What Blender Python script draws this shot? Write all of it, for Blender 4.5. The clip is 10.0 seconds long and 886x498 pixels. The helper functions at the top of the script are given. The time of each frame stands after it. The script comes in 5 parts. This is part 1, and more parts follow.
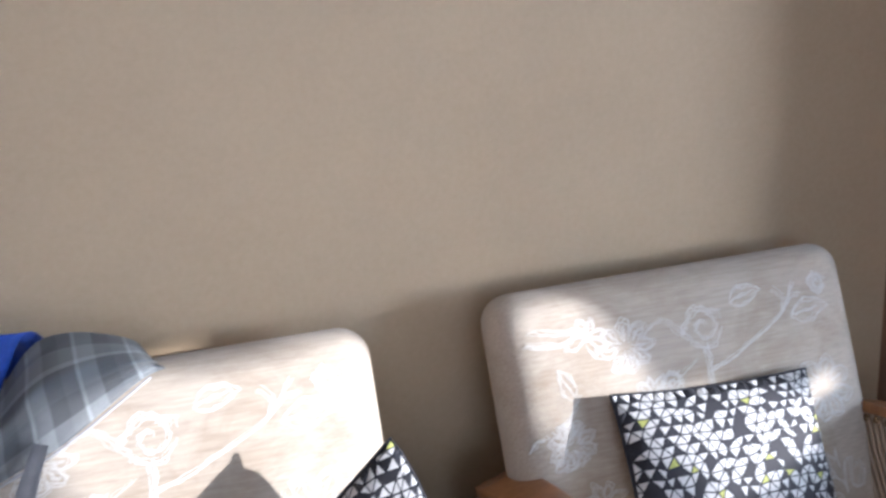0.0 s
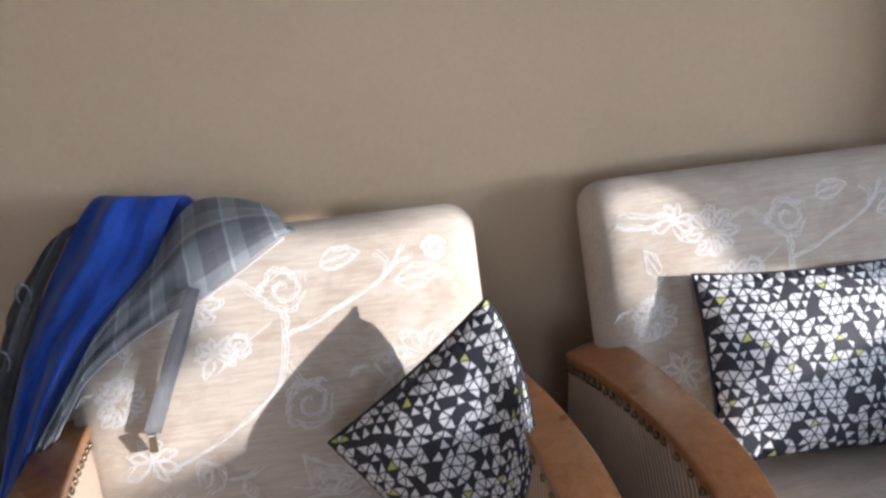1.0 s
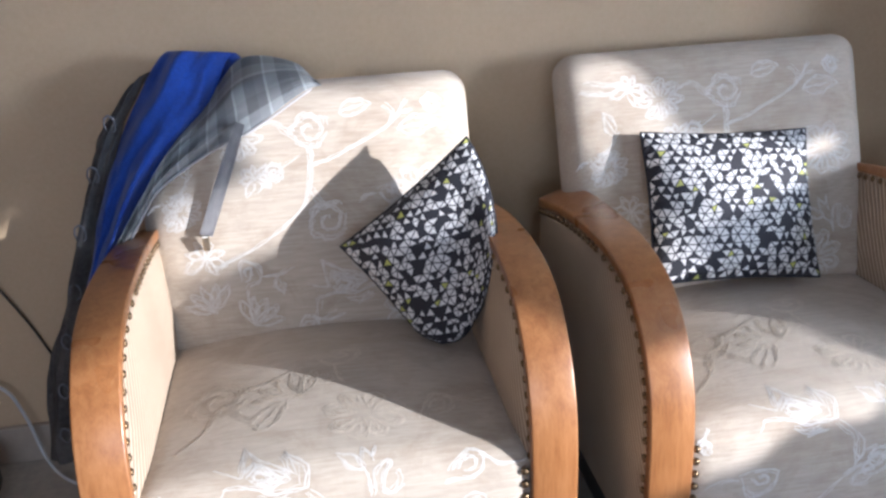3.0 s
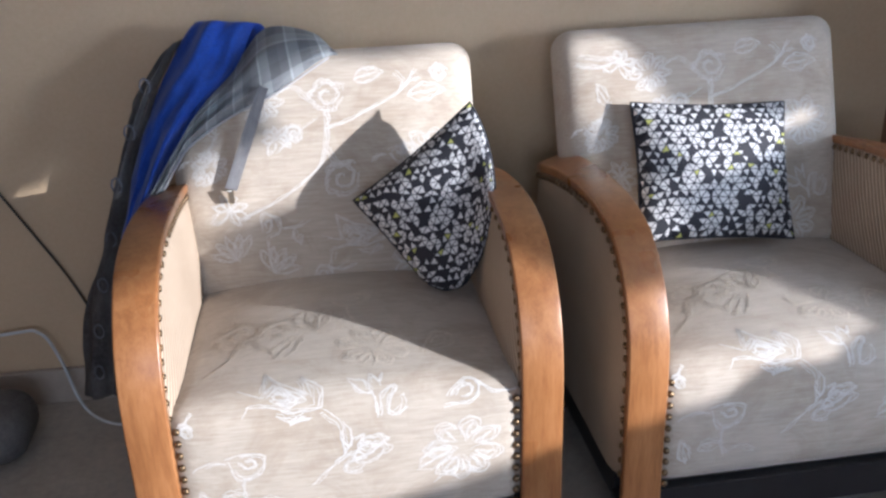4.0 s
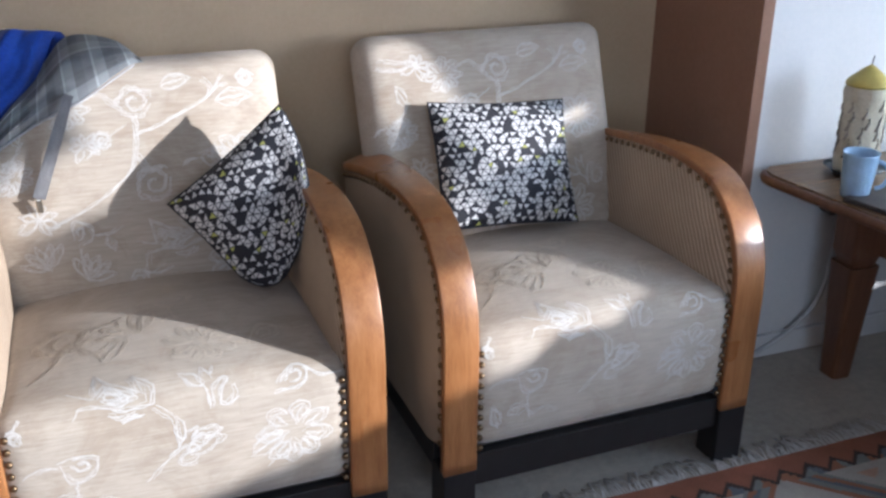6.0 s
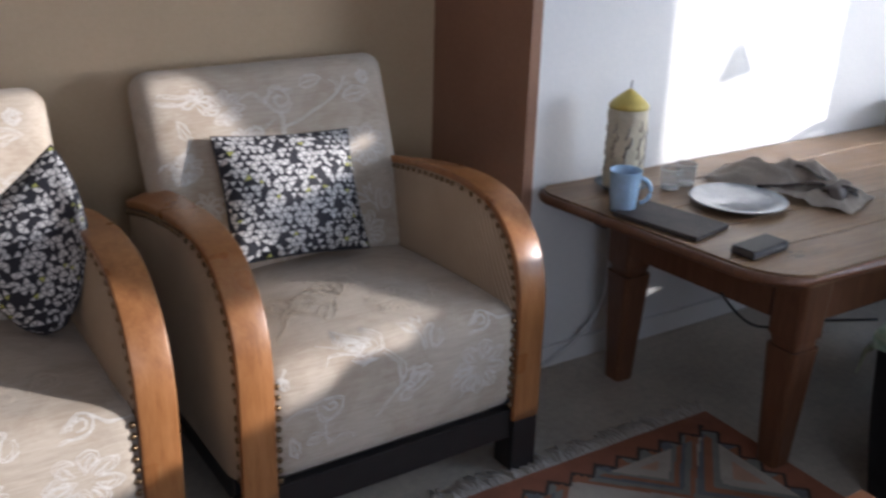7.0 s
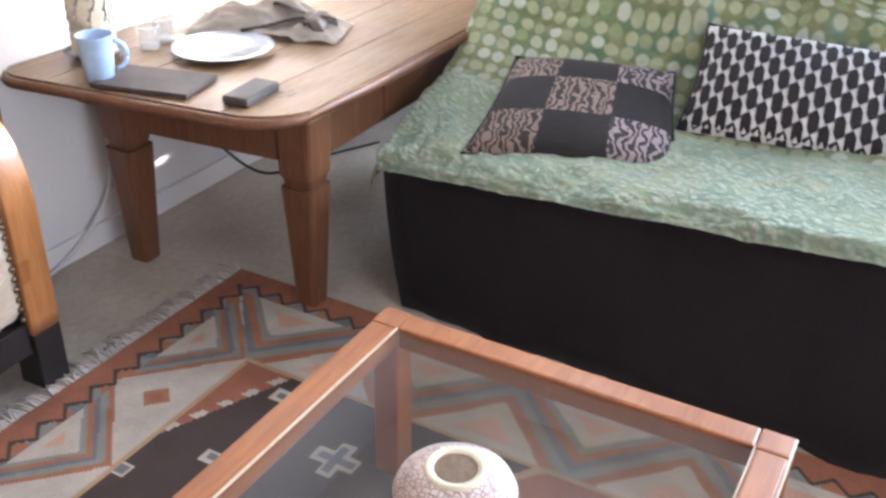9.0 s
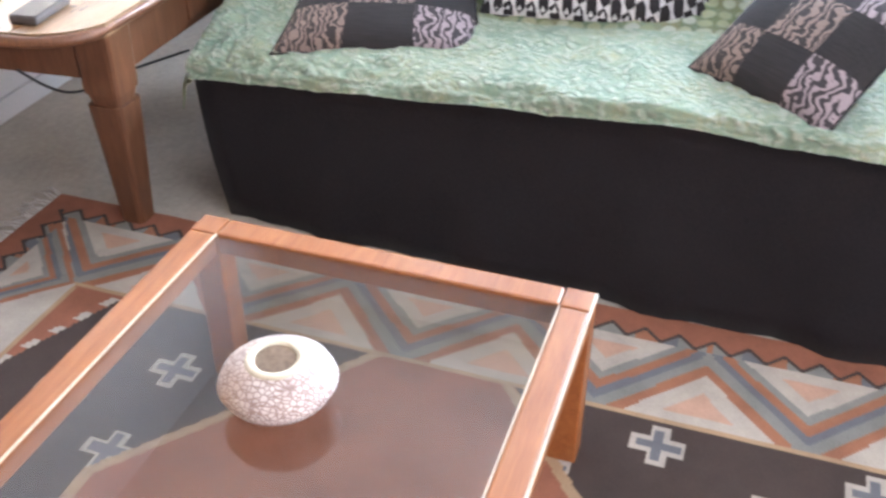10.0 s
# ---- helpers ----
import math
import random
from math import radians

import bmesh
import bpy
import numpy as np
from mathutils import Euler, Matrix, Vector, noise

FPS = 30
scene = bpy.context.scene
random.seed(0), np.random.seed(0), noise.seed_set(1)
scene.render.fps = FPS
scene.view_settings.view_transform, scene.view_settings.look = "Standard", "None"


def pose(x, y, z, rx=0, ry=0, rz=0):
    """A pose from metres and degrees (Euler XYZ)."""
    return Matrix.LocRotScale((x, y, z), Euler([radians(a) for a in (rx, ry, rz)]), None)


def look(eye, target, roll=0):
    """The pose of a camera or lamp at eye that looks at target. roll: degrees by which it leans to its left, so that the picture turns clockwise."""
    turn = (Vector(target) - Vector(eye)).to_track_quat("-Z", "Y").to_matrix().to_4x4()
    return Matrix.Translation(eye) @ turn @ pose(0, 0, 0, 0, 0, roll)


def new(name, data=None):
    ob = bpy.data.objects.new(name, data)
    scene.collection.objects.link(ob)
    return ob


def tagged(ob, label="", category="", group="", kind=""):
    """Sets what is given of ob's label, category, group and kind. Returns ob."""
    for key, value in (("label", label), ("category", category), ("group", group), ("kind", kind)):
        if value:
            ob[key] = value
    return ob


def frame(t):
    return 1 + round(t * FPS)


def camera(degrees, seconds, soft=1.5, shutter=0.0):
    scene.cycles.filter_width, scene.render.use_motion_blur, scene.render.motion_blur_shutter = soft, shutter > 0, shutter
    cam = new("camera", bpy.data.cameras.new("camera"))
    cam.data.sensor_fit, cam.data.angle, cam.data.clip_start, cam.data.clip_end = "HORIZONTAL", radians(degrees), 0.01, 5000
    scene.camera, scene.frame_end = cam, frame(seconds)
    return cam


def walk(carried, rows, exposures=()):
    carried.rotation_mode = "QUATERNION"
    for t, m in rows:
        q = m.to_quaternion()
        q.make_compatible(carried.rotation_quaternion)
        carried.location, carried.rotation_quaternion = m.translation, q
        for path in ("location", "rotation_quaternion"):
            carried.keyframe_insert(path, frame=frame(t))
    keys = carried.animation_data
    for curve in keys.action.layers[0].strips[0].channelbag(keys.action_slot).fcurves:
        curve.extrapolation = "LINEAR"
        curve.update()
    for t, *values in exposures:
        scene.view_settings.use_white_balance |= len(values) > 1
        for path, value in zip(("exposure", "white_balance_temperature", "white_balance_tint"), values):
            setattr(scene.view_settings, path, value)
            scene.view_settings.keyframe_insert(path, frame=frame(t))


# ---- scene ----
cam = camera(49.0, 10.0, soft=2.6, shutter=0.25)
PATH = [
    (0, (-0.292, 0.36, 1.42), (0.341, 2.186, 0.905), -2.9),
    (0.5, (-0.3, 0.288, 1.441), (0.124, 2.14, 0.815), -3.3),
    (1, (-0.301, 0.18, 1.426), (0.056, 2.026, 0.743), -3.4),
    (1.5, (-0.274, 0.062, 1.399), (-0.032, 1.908, 0.669), -3.4),
    (2, (-0.242, -0.064, 1.398), (-0.051, 1.781, 0.65), -3.0),
    (2.5, (-0.264, -0.163, 1.402), (-0.01, 1.661, 0.621), -2.8),
    (4, (-0.293, -0.481, 1.397), (-0.071, 1.336, 0.591), -1.9),
    (4.5, (-0.331, -0.505, 1.393), (0.02, 1.28, 0.561), -2.5),
    (5, (-0.386, -0.517, 1.384), (0.138, 1.209, 0.52), -1.5),
    (6.5, (-0.363, -0.632, 1.429), (0.38, 1.071, 0.69), 1.6),
    (7, (-0.345, -0.641, 1.439), (0.651, 0.926, 0.696), 1.6),
    (7.5, (-0.32, -0.615, 1.43), (0.872, 0.771, 0.618), 1.6),
    (8, (-0.277, -0.615, 1.422), (1.048, 0.61, 0.559), 1.0),
    (8.5, (-0.226, -0.615, 1.405), (1.216, 0.411, 0.472), 0.9),
    (9, (-0.203, -0.632, 1.39), (1.33, 0.202, 0.413), 1.1),
    (9.5, (-0.201, -0.654, 1.372), (1.336, 0.04, 0.297), 0.6),
    (10, (-0.213, -0.735, 1.404), (1.336, -0.204, 0.256), 0.1),
]
EXPOSURES = [(0, 1.02, 5350, 13), (0.5, 0.78, 5470, 14), (1.0, 0.77, 5540, 14), (2.5, 0.98, 5400, 13), (4.0, 0.76, 5330, 13), (4.5, 0.72, 5320, 13), (5.0, 0.75, 5300, 12), (5.5, 0.72, 5300, 12), (6.5, 0.57, 5480, 12), (7.0, 0.21, 5720, 15), (7.5, 0.27, 5720, 15), (8.0, 0.91, 5760, 15), (8.5, 1.64, 5880, 16), (9.0, 2.22, 6180, 19), (9.5, 2.5, 6250, 19), (10.0, 2.62, 6150, 18)]
walk(cam, [(t, look(eye, target, roll)) for t, eye, target, roll in PATH], EXPOSURES)

# ---- light ----
SUN_WAY = Vector((-0.80, 0.57, -0.19)).normalized()
EAST, SOUTH, WEST, NORTH, HIGH = 3.42, -3.4, -2.6, 1.88, 2.5
world = bpy.data.worlds.new("sky")
scene.world = world
world.use_nodes = True
sky = world.node_tree.nodes.new("ShaderNodeTexSky")
sky.sky_type, sky.sun_disc = "NISHITA", False
sky.sun_elevation, sky.sun_rotation = radians(11), radians(125.5)
world.node_tree.links.new(sky.outputs[0], world.node_tree.nodes["Background"].inputs[0])
world.node_tree.nodes["Background"].inputs[1].default_value = 0.15
sun = new("sun", bpy.data.lights.new("sun", "SUN"))
sun.data.energy, sun.data.angle, sun.data.color = 5.0, radians(0.65), (1.0, 0.88, 0.73)
sun.matrix_world = look((6, -6, 3), Vector((6, -6, 3)) + SUN_WAY)


def window_light(name, at, to, wide, high, watts, color):
    lamp = new(name, bpy.data.lights.new(name, "AREA"))
    lamp.data.shape, lamp.data.size, lamp.data.size_y = "RECTANGLE", wide, high
    lamp.data.energy, lamp.data.color = watts, color
    lamp.matrix_world = look(at, to)
    return lamp


window_light("door_daylight", (EAST + 0.02, 0.46, 1.3), (0, 0.5, 1.1), 0.6, 1.4, 6, (0.62, 0.80, 1.0))
window_light("window_daylight", (EAST + 0.02, -1.30, 1.52), (0, -1.2, 1.1), 1.60, 0.74, 44, (0.68, 0.84, 1.0))
window_light("south_daylight", (-0.6, SOUTH - 0.02, 1.5), (-0.6, 0, 1.2), 1.8, 1.1, 19, (0.88, 0.93, 1.0))

# ---- materials ----


def material(name):
    m = bpy.data.materials.new(name)
    m.use_nodes = True
    return m, m.node_tree.nodes, m.node_tree.links, m.node_tree.nodes["Principled BSDF"]


def ramp(n, l, source, stops):
    r = n.new("ShaderNodeValToRGB")
    while len(r.color_ramp.elements) < len(stops):
        r.color_ramp.elements.new(0.5)
    for e, (p, c) in zip(r.color_ramp.elements, stops):
        e.position, e.color = p, (*c, 1)
    l.new(source, r.inputs[0])
    return r.outputs[0]


def coords(n, l, scale=(1, 1, 1), turn=(0, 0, 0)):
    tc, mp = n.new("ShaderNodeTexCoord"), n.new("ShaderNodeMapping")
    mp.inputs["Scale"].default_value, mp.inputs["Rotation"].default_value = scale, turn
    l.new(tc.outputs["Object"], mp.inputs[0])
    return mp.outputs[0]


def noisy(n, l, vec, scale, detail=4, rough=0.6, warp=0.0):
    t = n.new("ShaderNodeTexNoise")
    t.inputs["Scale"].default_value, t.inputs["Detail"].default_value = scale, detail
    t.inputs["Roughness"].default_value, t.inputs["Distortion"].default_value = rough, warp
    if vec:
        l.new(vec, t.inputs["Vector"])
    return t.outputs[0]


def mix(n, l, a, b, fac, kind="MIX"):
    m = n.new("ShaderNodeMix")
    m.data_type, m.blend_type = "RGBA", kind
    for sock, v in ((m.inputs[6], a), (m.inputs[7], b)):
        if isinstance(v, tuple):
            sock.default_value = (*v, 1)
        else:
            l.new(v, sock)
    if isinstance(fac, float):
        m.inputs[0].default_value = fac
    else:
        l.new(fac, m.inputs[0])
    return m.outputs[2]


def bump(n, l, p, height, strength=0.3, distance=0.002):
    b = n.new("ShaderNodeBump")
    b.inputs["Strength"].default_value, b.inputs["Distance"].default_value = strength, distance
    l.new(height, b.inputs["Height"])
    l.new(b.outputs[0], p.inputs["Normal"])


def speckled(name, dark, light, big=3.0, fine=60.0, rough=0.8, relief=0.2, depth=0.002, metal=0.0, sheen=0.0):
    """Two scales of variation between two colours, with fine relief."""
    m, n, l, p = material(name)
    v = coords(n, l)
    a, b = noisy(n, l, v, big), noisy(n, l, v, fine, 6, 0.7)
    both = mix(n, l, a, b, 0.45)
    l.new(ramp(n, l, both, [(0.36, dark), (0.64, light)]), p.inputs["Base Color"])
    p.inputs["Roughness"].default_value, p.inputs["Metallic"].default_value = rough, metal
    p.inputs["Sheen Weight"].default_value = sheen
    bump(n, l, p, b, relief, depth)
    return m


def plain(name, color, rough=0.5, metal=0.0, coat=0.0):
    m, n, l, p = material(name)
    v = coords(n, l)
    f = noisy(n, l, v, 25.0, 5)
    dark = tuple(c * 0.8 for c in color)
    l.new(ramp(n, l, f, [(0.35, dark), (0.65, color)]), p.inputs["Base Color"])
    p.inputs["Roughness"].default_value, p.inputs["Metallic"].default_value = rough, metal
    p.inputs["Coat Weight"].default_value = coat
    return m


def timber(name, dark, mid, light, along="Z", rough=0.35, coat=0.2, scale=1.0):
    m, n, l, p = material(name)
    s = {"X": (1.2, 14, 14), "Y": (14, 1.2, 14), "Z": (14, 14, 1.2)}[along]
    v = coords(n, l, tuple(c * scale for c in s))
    info = n.new("ShaderNodeObjectInfo")
    add = n.new("ShaderNodeVectorMath")
    l.new(v, add.inputs[0])
    l.new(info.outputs["Random"], add.inputs[1])
    g = noisy(n, l, add.outputs[0], 4.0, 6, 0.65, 0.6)
    fine = noisy(n, l, add.outputs[0], 22.0, 4, 0.7)
    wear = noisy(n, l, coords(n, l), 5.0, 3)
    c = ramp(n, l, mix(n, l, g, fine, 0.35), [(0.3, dark), (0.5, mid), (0.72, light)])
    l.new(mix(n, l, c, ramp(n, l, wear, [(0.35, (0.75, 0.7, 0.66)), (0.6, (1, 1, 1))]), 0.6, "MULTIPLY"), p.inputs["Base Color"])
    l.new(ramp(n, l, wear, [(0.3, (rough - 0.1,) * 3), (0.7, (rough + 0.15,) * 3)]), p.inputs["Roughness"])
    p.inputs["Coat Weight"].default_value, p.inputs["Coat Roughness"].default_value = coat, 0.36
    bump(n, l, p, fine, 0.15, 0.001)
    return m


def woven(name, dark, light, rough=0.85, streak=(40, 3, 3), relief=0.25, stain=0.0, sheen=0.25):
    """Cloth with thread relief and slubs that run along x."""
    m, n, l, p = material(name)
    v = coords(n, l)
    slub = noisy(n, l, coords(n, l, (streak[1], streak[0], streak[0])), 5.0, 5, 0.7)
    big = noisy(n, l, v, 4.0, 3)
    c = ramp(n, l, mix(n, l, slub, big, 0.35), [(0.34, dark), (0.66, light)])
    if stain:
        marks = noisy(n, l, coords(n, l, (1.0, 1.3, 1.0)), 7.0, 7, 0.7, 0.7)
        c = mix(n, l, c, ramp(n, l, marks, [(0.40, (0.70, 0.62, 0.53)), (0.54, (1, 1, 1))]), stain, "MULTIPLY")
    l.new(c, p.inputs["Base Color"])
    p.inputs["Roughness"].default_value = rough
    p.inputs["Sheen Weight"].default_value = sheen
    bump(n, l, p, noisy(n, l, coords(n, l, (0.4, 1, 1)), 420.0, 2), relief, 0.0015)
    return m


def ribbed(name, dark, light, scale=120.0, warp=0.6):
    """Corduroy: ribs that lean a little on the side of the arm."""
    m, n, l, p = material(name)
    w = n.new("ShaderNodeTexWave")
    w.bands_direction = "Y"
    w.inputs["Scale"].default_value, w.inputs["Distortion"].default_value = scale / 6.0, warp
    w.inputs["Detail"].default_value, w.inputs["Detail Scale"].default_value = 2.0, 0.6
    l.new(coords(n, l, (1, 1, 1), (radians(32), 0, 0)), w.inputs["Vector"])
    big = noisy(n, l, coords(n, l), 6.0, 4)
    c = ramp(n, l, w.outputs[0], [(0.1, dark), (0.6, light)])
    l.new(mix(n, l, c, ramp(n, l, big, [(0.3, (0.8, 0.78, 0.76)), (0.7, (1, 1, 1))]), 0.7, "MULTIPLY"), p.inputs["Base Color"])
    p.inputs["Roughness"].default_value = 0.9
    bump(n, l, p, w.outputs[0], 0.7, 0.003)
    return m


M_TAN = speckled("tan_wall_paint", (0.46, 0.35, 0.225), (0.525, 0.405, 0.27), 1.2, 90, 0.75, 0.12, 0.002)
M_BROWN = speckled("brown_wall_paint", (0.25, 0.135, 0.085), (0.31, 0.175, 0.115), 2.0, 70, 0.6, 0.1)
M_WHITE = speckled("white_wall_paint", (0.66, 0.68, 0.70), (0.74, 0.75, 0.76), 1.5, 80, 0.8, 0.12, 0.002)
M_CEIL = speckled("ceiling_paint", (0.74, 0.72, 0.69), (0.8, 0.78, 0.75), 1.5, 80, 0.85, 0.1)
M_FLOOR = speckled("worn_grey_floor", (0.285, 0.26, 0.226), (0.47, 0.425, 0.366), 2.2, 45, 0.5, 0.1, 0.001)
M_SKIRT = speckled("skirting_paint", (0.34, 0.29, 0.24), (0.42, 0.36, 0.30), 3, 60, 0.6)
M_PANEL = timber("brown_door_wood", (0.10, 0.045, 0.025), (0.17, 0.08, 0.045), (0.24, 0.12, 0.07), "Z")
M_FABRIC = woven("beige_slub_cloth", (0.35, 0.30, 0.243), (0.51, 0.452, 0.38), stain=0.45)
M_WORN = speckled("worn_raised_weave", (0.44, 0.385, 0.315), (0.60, 0.54, 0.46), 30, 200, 0.9, 0.2, 0.001)
M_THREAD = speckled("white_embroidery", (0.46, 0.44, 0.41), (0.62, 0.61, 0.59), 60, 300, 0.8, 0.4, 0.001)
M_RIB = ribbed("tan_corduroy", (0.28, 0.21, 0.15), (0.52, 0.42, 0.315), 150.0, 1.8)
M_OAK = timber("amber_varnished_wood", (0.19, 0.07, 0.022), (0.31, 0.135, 0.046), (0.42, 0.205, 0.082), "Z", 0.33, 0.25)
M_BLACK = plain("black_lacquer", (0.018, 0.017, 0.018), 0.35)
M_BRASS = plain("aged_brass", (0.22, 0.15, 0.085), 0.35, 0.9)
M_PINE = timber("brown_table_wood", (0.098, 0.056, 0.026), (0.18, 0.108, 0.053), (0.275, 0.18, 0.098), "X", 0.42, 0.12)
M_PINELEG = timber("brown_leg_wood", (0.075, 0.03, 0.014), (0.13, 0.056, 0.027), (0.19, 0.088, 0.043), "Z", 0.4, 0.15)
M_RED = timber("red_brown_wood", (0.185, 0.056, 0.014), (0.30, 0.102, 0.028), (0.38, 0.148, 0.046), "X", 0.42, 0.1)
M_SOFA = woven("black_sofa_cloth", (0.012, 0.010, 0.012), (0.030, 0.025, 0.028), 0.95, sheen=0.08)
M_INK = plain("black_print", (0.016, 0.017, 0.026), 0.75)
M_CHALK = plain("white_print", (0.64, 0.64, 0.655), 0.7)
M_LIME = plain("lime_print", (0.44, 0.46, 0.12), 0.7)
M_GREYCLOTH = woven("grey_cloth", (0.13, 0.12, 0.14), (0.22, 0.21, 0.23))
M_BLUE = speckled("blue_fleece", (0.02, 0.07, 0.40), (0.045, 0.145, 0.72), 8, 160, 0.95, 0.5, 0.003, sheen=0.4)
M_NAVY = speckled("dark_navy_cloth", (0.075, 0.07, 0.07), (0.17, 0.16, 0.155), 10, 120, 0.9)
M_RING = plain("faded_ring_print", (0.17, 0.17, 0.19), 0.8)
M_STRAP = plain("grey_webbing", (0.40, 0.40, 0.42), 0.7)
M_STEEL = plain("polished_steel", (0.60, 0.54, 0.44), 0.2, 1.0)
M_MUG = plain("pale_blue_glaze", (0.40, 0.58, 0.80), 0.22, 0, 0.4)
M_DARKBLUE = plain("dark_blue_glaze", (0.30, 0.33, 0.38), 0.25)
M_PLATE = plain("white_glaze", (0.40, 0.43, 0.46), 0.18, 0, 0.4)
M_SLATE = speckled("dark_slate", (0.035, 0.032, 0.034), (0.075, 0.065, 0.062), 10, 120, 0.6)
M_PHONE = plain("black_plastic", (0.02, 0.02, 0.022), 0.5)
for m in (M_PHONE, M_SLATE):
    m.node_tree.nodes["Principled BSDF"].inputs["Specular IOR Level"].default_value = 0.25
M_SILVER = plain("grey_plastic_edge", (0.08, 0.08, 0.085), 0.4, 0.4)
M_WAX = speckled("candle_wax", (0.50, 0.45, 0.33), (0.68, 0.63, 0.50), 25, 90, 0.55)
M_RELIEF = speckled("candle_relief", (0.26, 0.22, 0.18), (0.50, 0.45, 0.38), 60, 160, 0.6)
M_YELLOW = plain("yellow_wax", (0.54, 0.44, 0.11), 0.55)
M_CANVAS = speckled("grey_canvas", (0.42, 0.365, 0.31), (0.68, 0.62, 0.55), 12, 150, 0.9, 0.4)
# brown that paints the shade inside the vase's mouth
M_MOUTHSHADE = speckled("vase_mouth_shade", (0.13, 0.09, 0.06), (0.22, 0.155, 0.105), 30, 120, 0.95)
M_LEATHER = speckled("dark_leather", (0.055, 0.042, 0.035), (0.13, 0.10, 0.085), 12, 150, 0.55)
M_CORD = plain("white_cable", (0.62, 0.64, 0.66), 0.5)
M_BCORD = plain("black_cable", (0.02, 0.02, 0.02), 0.5)
M_BEAD = speckled("pale_worn_edge", (0.40, 0.31, 0.22), (0.62, 0.52, 0.40), 14, 120, 0.6)
M_FRINGE = speckled("fringe_wool", (0.46, 0.44, 0.42), (0.66, 0.64, 0.62), 20, 200, 0.95)


def glassy(name, tint=(0.95, 0.98, 0.97), rough=0.02):
    m, n, l, p = material(name)
    p.inputs["Base Color"].default_value = (*tint, 1)
    p.inputs["Roughness"].default_value = rough
    p.inputs["Transmission Weight"].default_value = 1.0
    p.inputs["IOR"].default_value = 1.45
    return m


M_GLASS = glassy("clear_glass")
M_TUMBLER = plain("thin_tumbler_glass", (0.62, 0.64, 0.64), 0.04, 0, 1.0)
M_TUMBLER.node_tree.nodes["Principled BSDF"].inputs["Alpha"].default_value = 0.26
M_RIMGLASS = plain("thick_glass_edge", (0.80, 0.82, 0.82), 0.05, 0, 1.0)
M_RIMGLASS.node_tree.nodes["Principled BSDF"].inputs["Alpha"].default_value = 0.6
M_TOPGLASS = glassy("table_glass", (0.66, 0.63, 0.58), 0.0)
M_TOPGLASS.node_tree.nodes["Principled BSDF"].inputs["IOR"].default_value = 1.45


def plaid_cloth():
    m, n, l, p = material("grey_plaid_flannel")
    v = coords(n, l)
    sep = n.new("ShaderNodeSeparateXYZ")
    uv = n.new("ShaderNodeUVMap")
    l.new(uv.outputs[0], sep.inputs[0])
    cols = []
    for axis, k in ((0, 14.0), (1, 9.0)):
        mul, fr = n.new("ShaderNodeMath"), n.new("ShaderNodeMath")
        mul.operation, fr.operation = "MULTIPLY", "FRACT"
        mul.inputs[1].default_value = k
        l.new(sep.outputs[axis], mul.inputs[0])
        l.new(mul.outputs[0], fr.inputs[0])
        r = ramp(n, l, fr.outputs[0], [(0.0, (0.2,) * 3), (0.30, (0.2,) * 3), (0.33, (0.55,) * 3), (0.62, (0.55,) * 3), (0.65, (0.95,) * 3), (0.72, (0.3,) * 3)])
        r.node.color_ramp.interpolation = "CONSTANT"
        cols.append(r)
    both = mix(n, l, cols[0], cols[1], 0.5)
    l.new(ramp(n, l, both, [(0.15, (0.14, 0.147, 0.16)), (0.5, (0.36, 0.385, 0.41)), (0.95, (0.68, 0.74, 0.77))]), p.inputs["Base Color"])
    p.inputs["Roughness"].default_value = 0.9
    p.inputs["Sheen Weight"].default_value = 0.3
    bump(n, l, p, noisy(n, l, v, 250.0, 2), 0.4, 0.002)
    return m


M_PLAID = plaid_cloth()


def throw_cloth():
    """Green throw with rows of pale dots on a tie-dyed ground."""
    m, n, l, p = material("green_dotted_throw")
    uv = n.new("ShaderNodeUVMap")
    mp = n.new("ShaderNodeMapping")
    mp.inputs["Scale"].default_value = (22, 22, 1)
    l.new(uv.outputs[0], mp.inputs[0])
    vo = n.new("ShaderNodeTexVoronoi")
    vo.voronoi_dimensions = "2D"
    vo.inputs["Scale"].default_value, vo.inputs["Randomness"].default_value = 1.0, 0.22
    l.new(mp.outputs[0], vo.inputs["Vector"])
    dot = ramp(n, l, vo.outputs["Distance"], [(0.36, (1, 1, 1)), (0.47, (0, 0, 0))])
    v = coords(n, l)
    hue = noisy(n, l, v, 7.0, 4, 0.6, 0.8)
    ground = ramp(n, l, hue, [(0.34, (0.20, 0.35, 0.22)), (0.46, (0.27, 0.36, 0.16)), (0.56, (0.40, 0.41, 0.19)), (0.68, (0.28, 0.47, 0.36))])
    sepc = n.new("ShaderNodeSeparateColor")
    l.new(vo.outputs["Color"], sepc.inputs[0])
    pale = ramp(n, l, sepc.outputs[0], [(0.0, (0.40, 0.50, 0.26)), (0.5, (0.64, 0.69, 0.44)), (1.0, (0.78, 0.85, 0.76))])
    l.new(mix(n, l, ground, pale, dot), p.inputs["Base Color"])
    p.inputs["Roughness"].default_value = 0.55
    p.inputs["Sheen Weight"].default_value = 0.3
    crinkle = noisy(n, l, v, 60.0, 6, 0.75, 0.8)
    bump(n, l, p, crinkle, 0.8, 0.012)
    return m


M_THROW = throw_cloth()


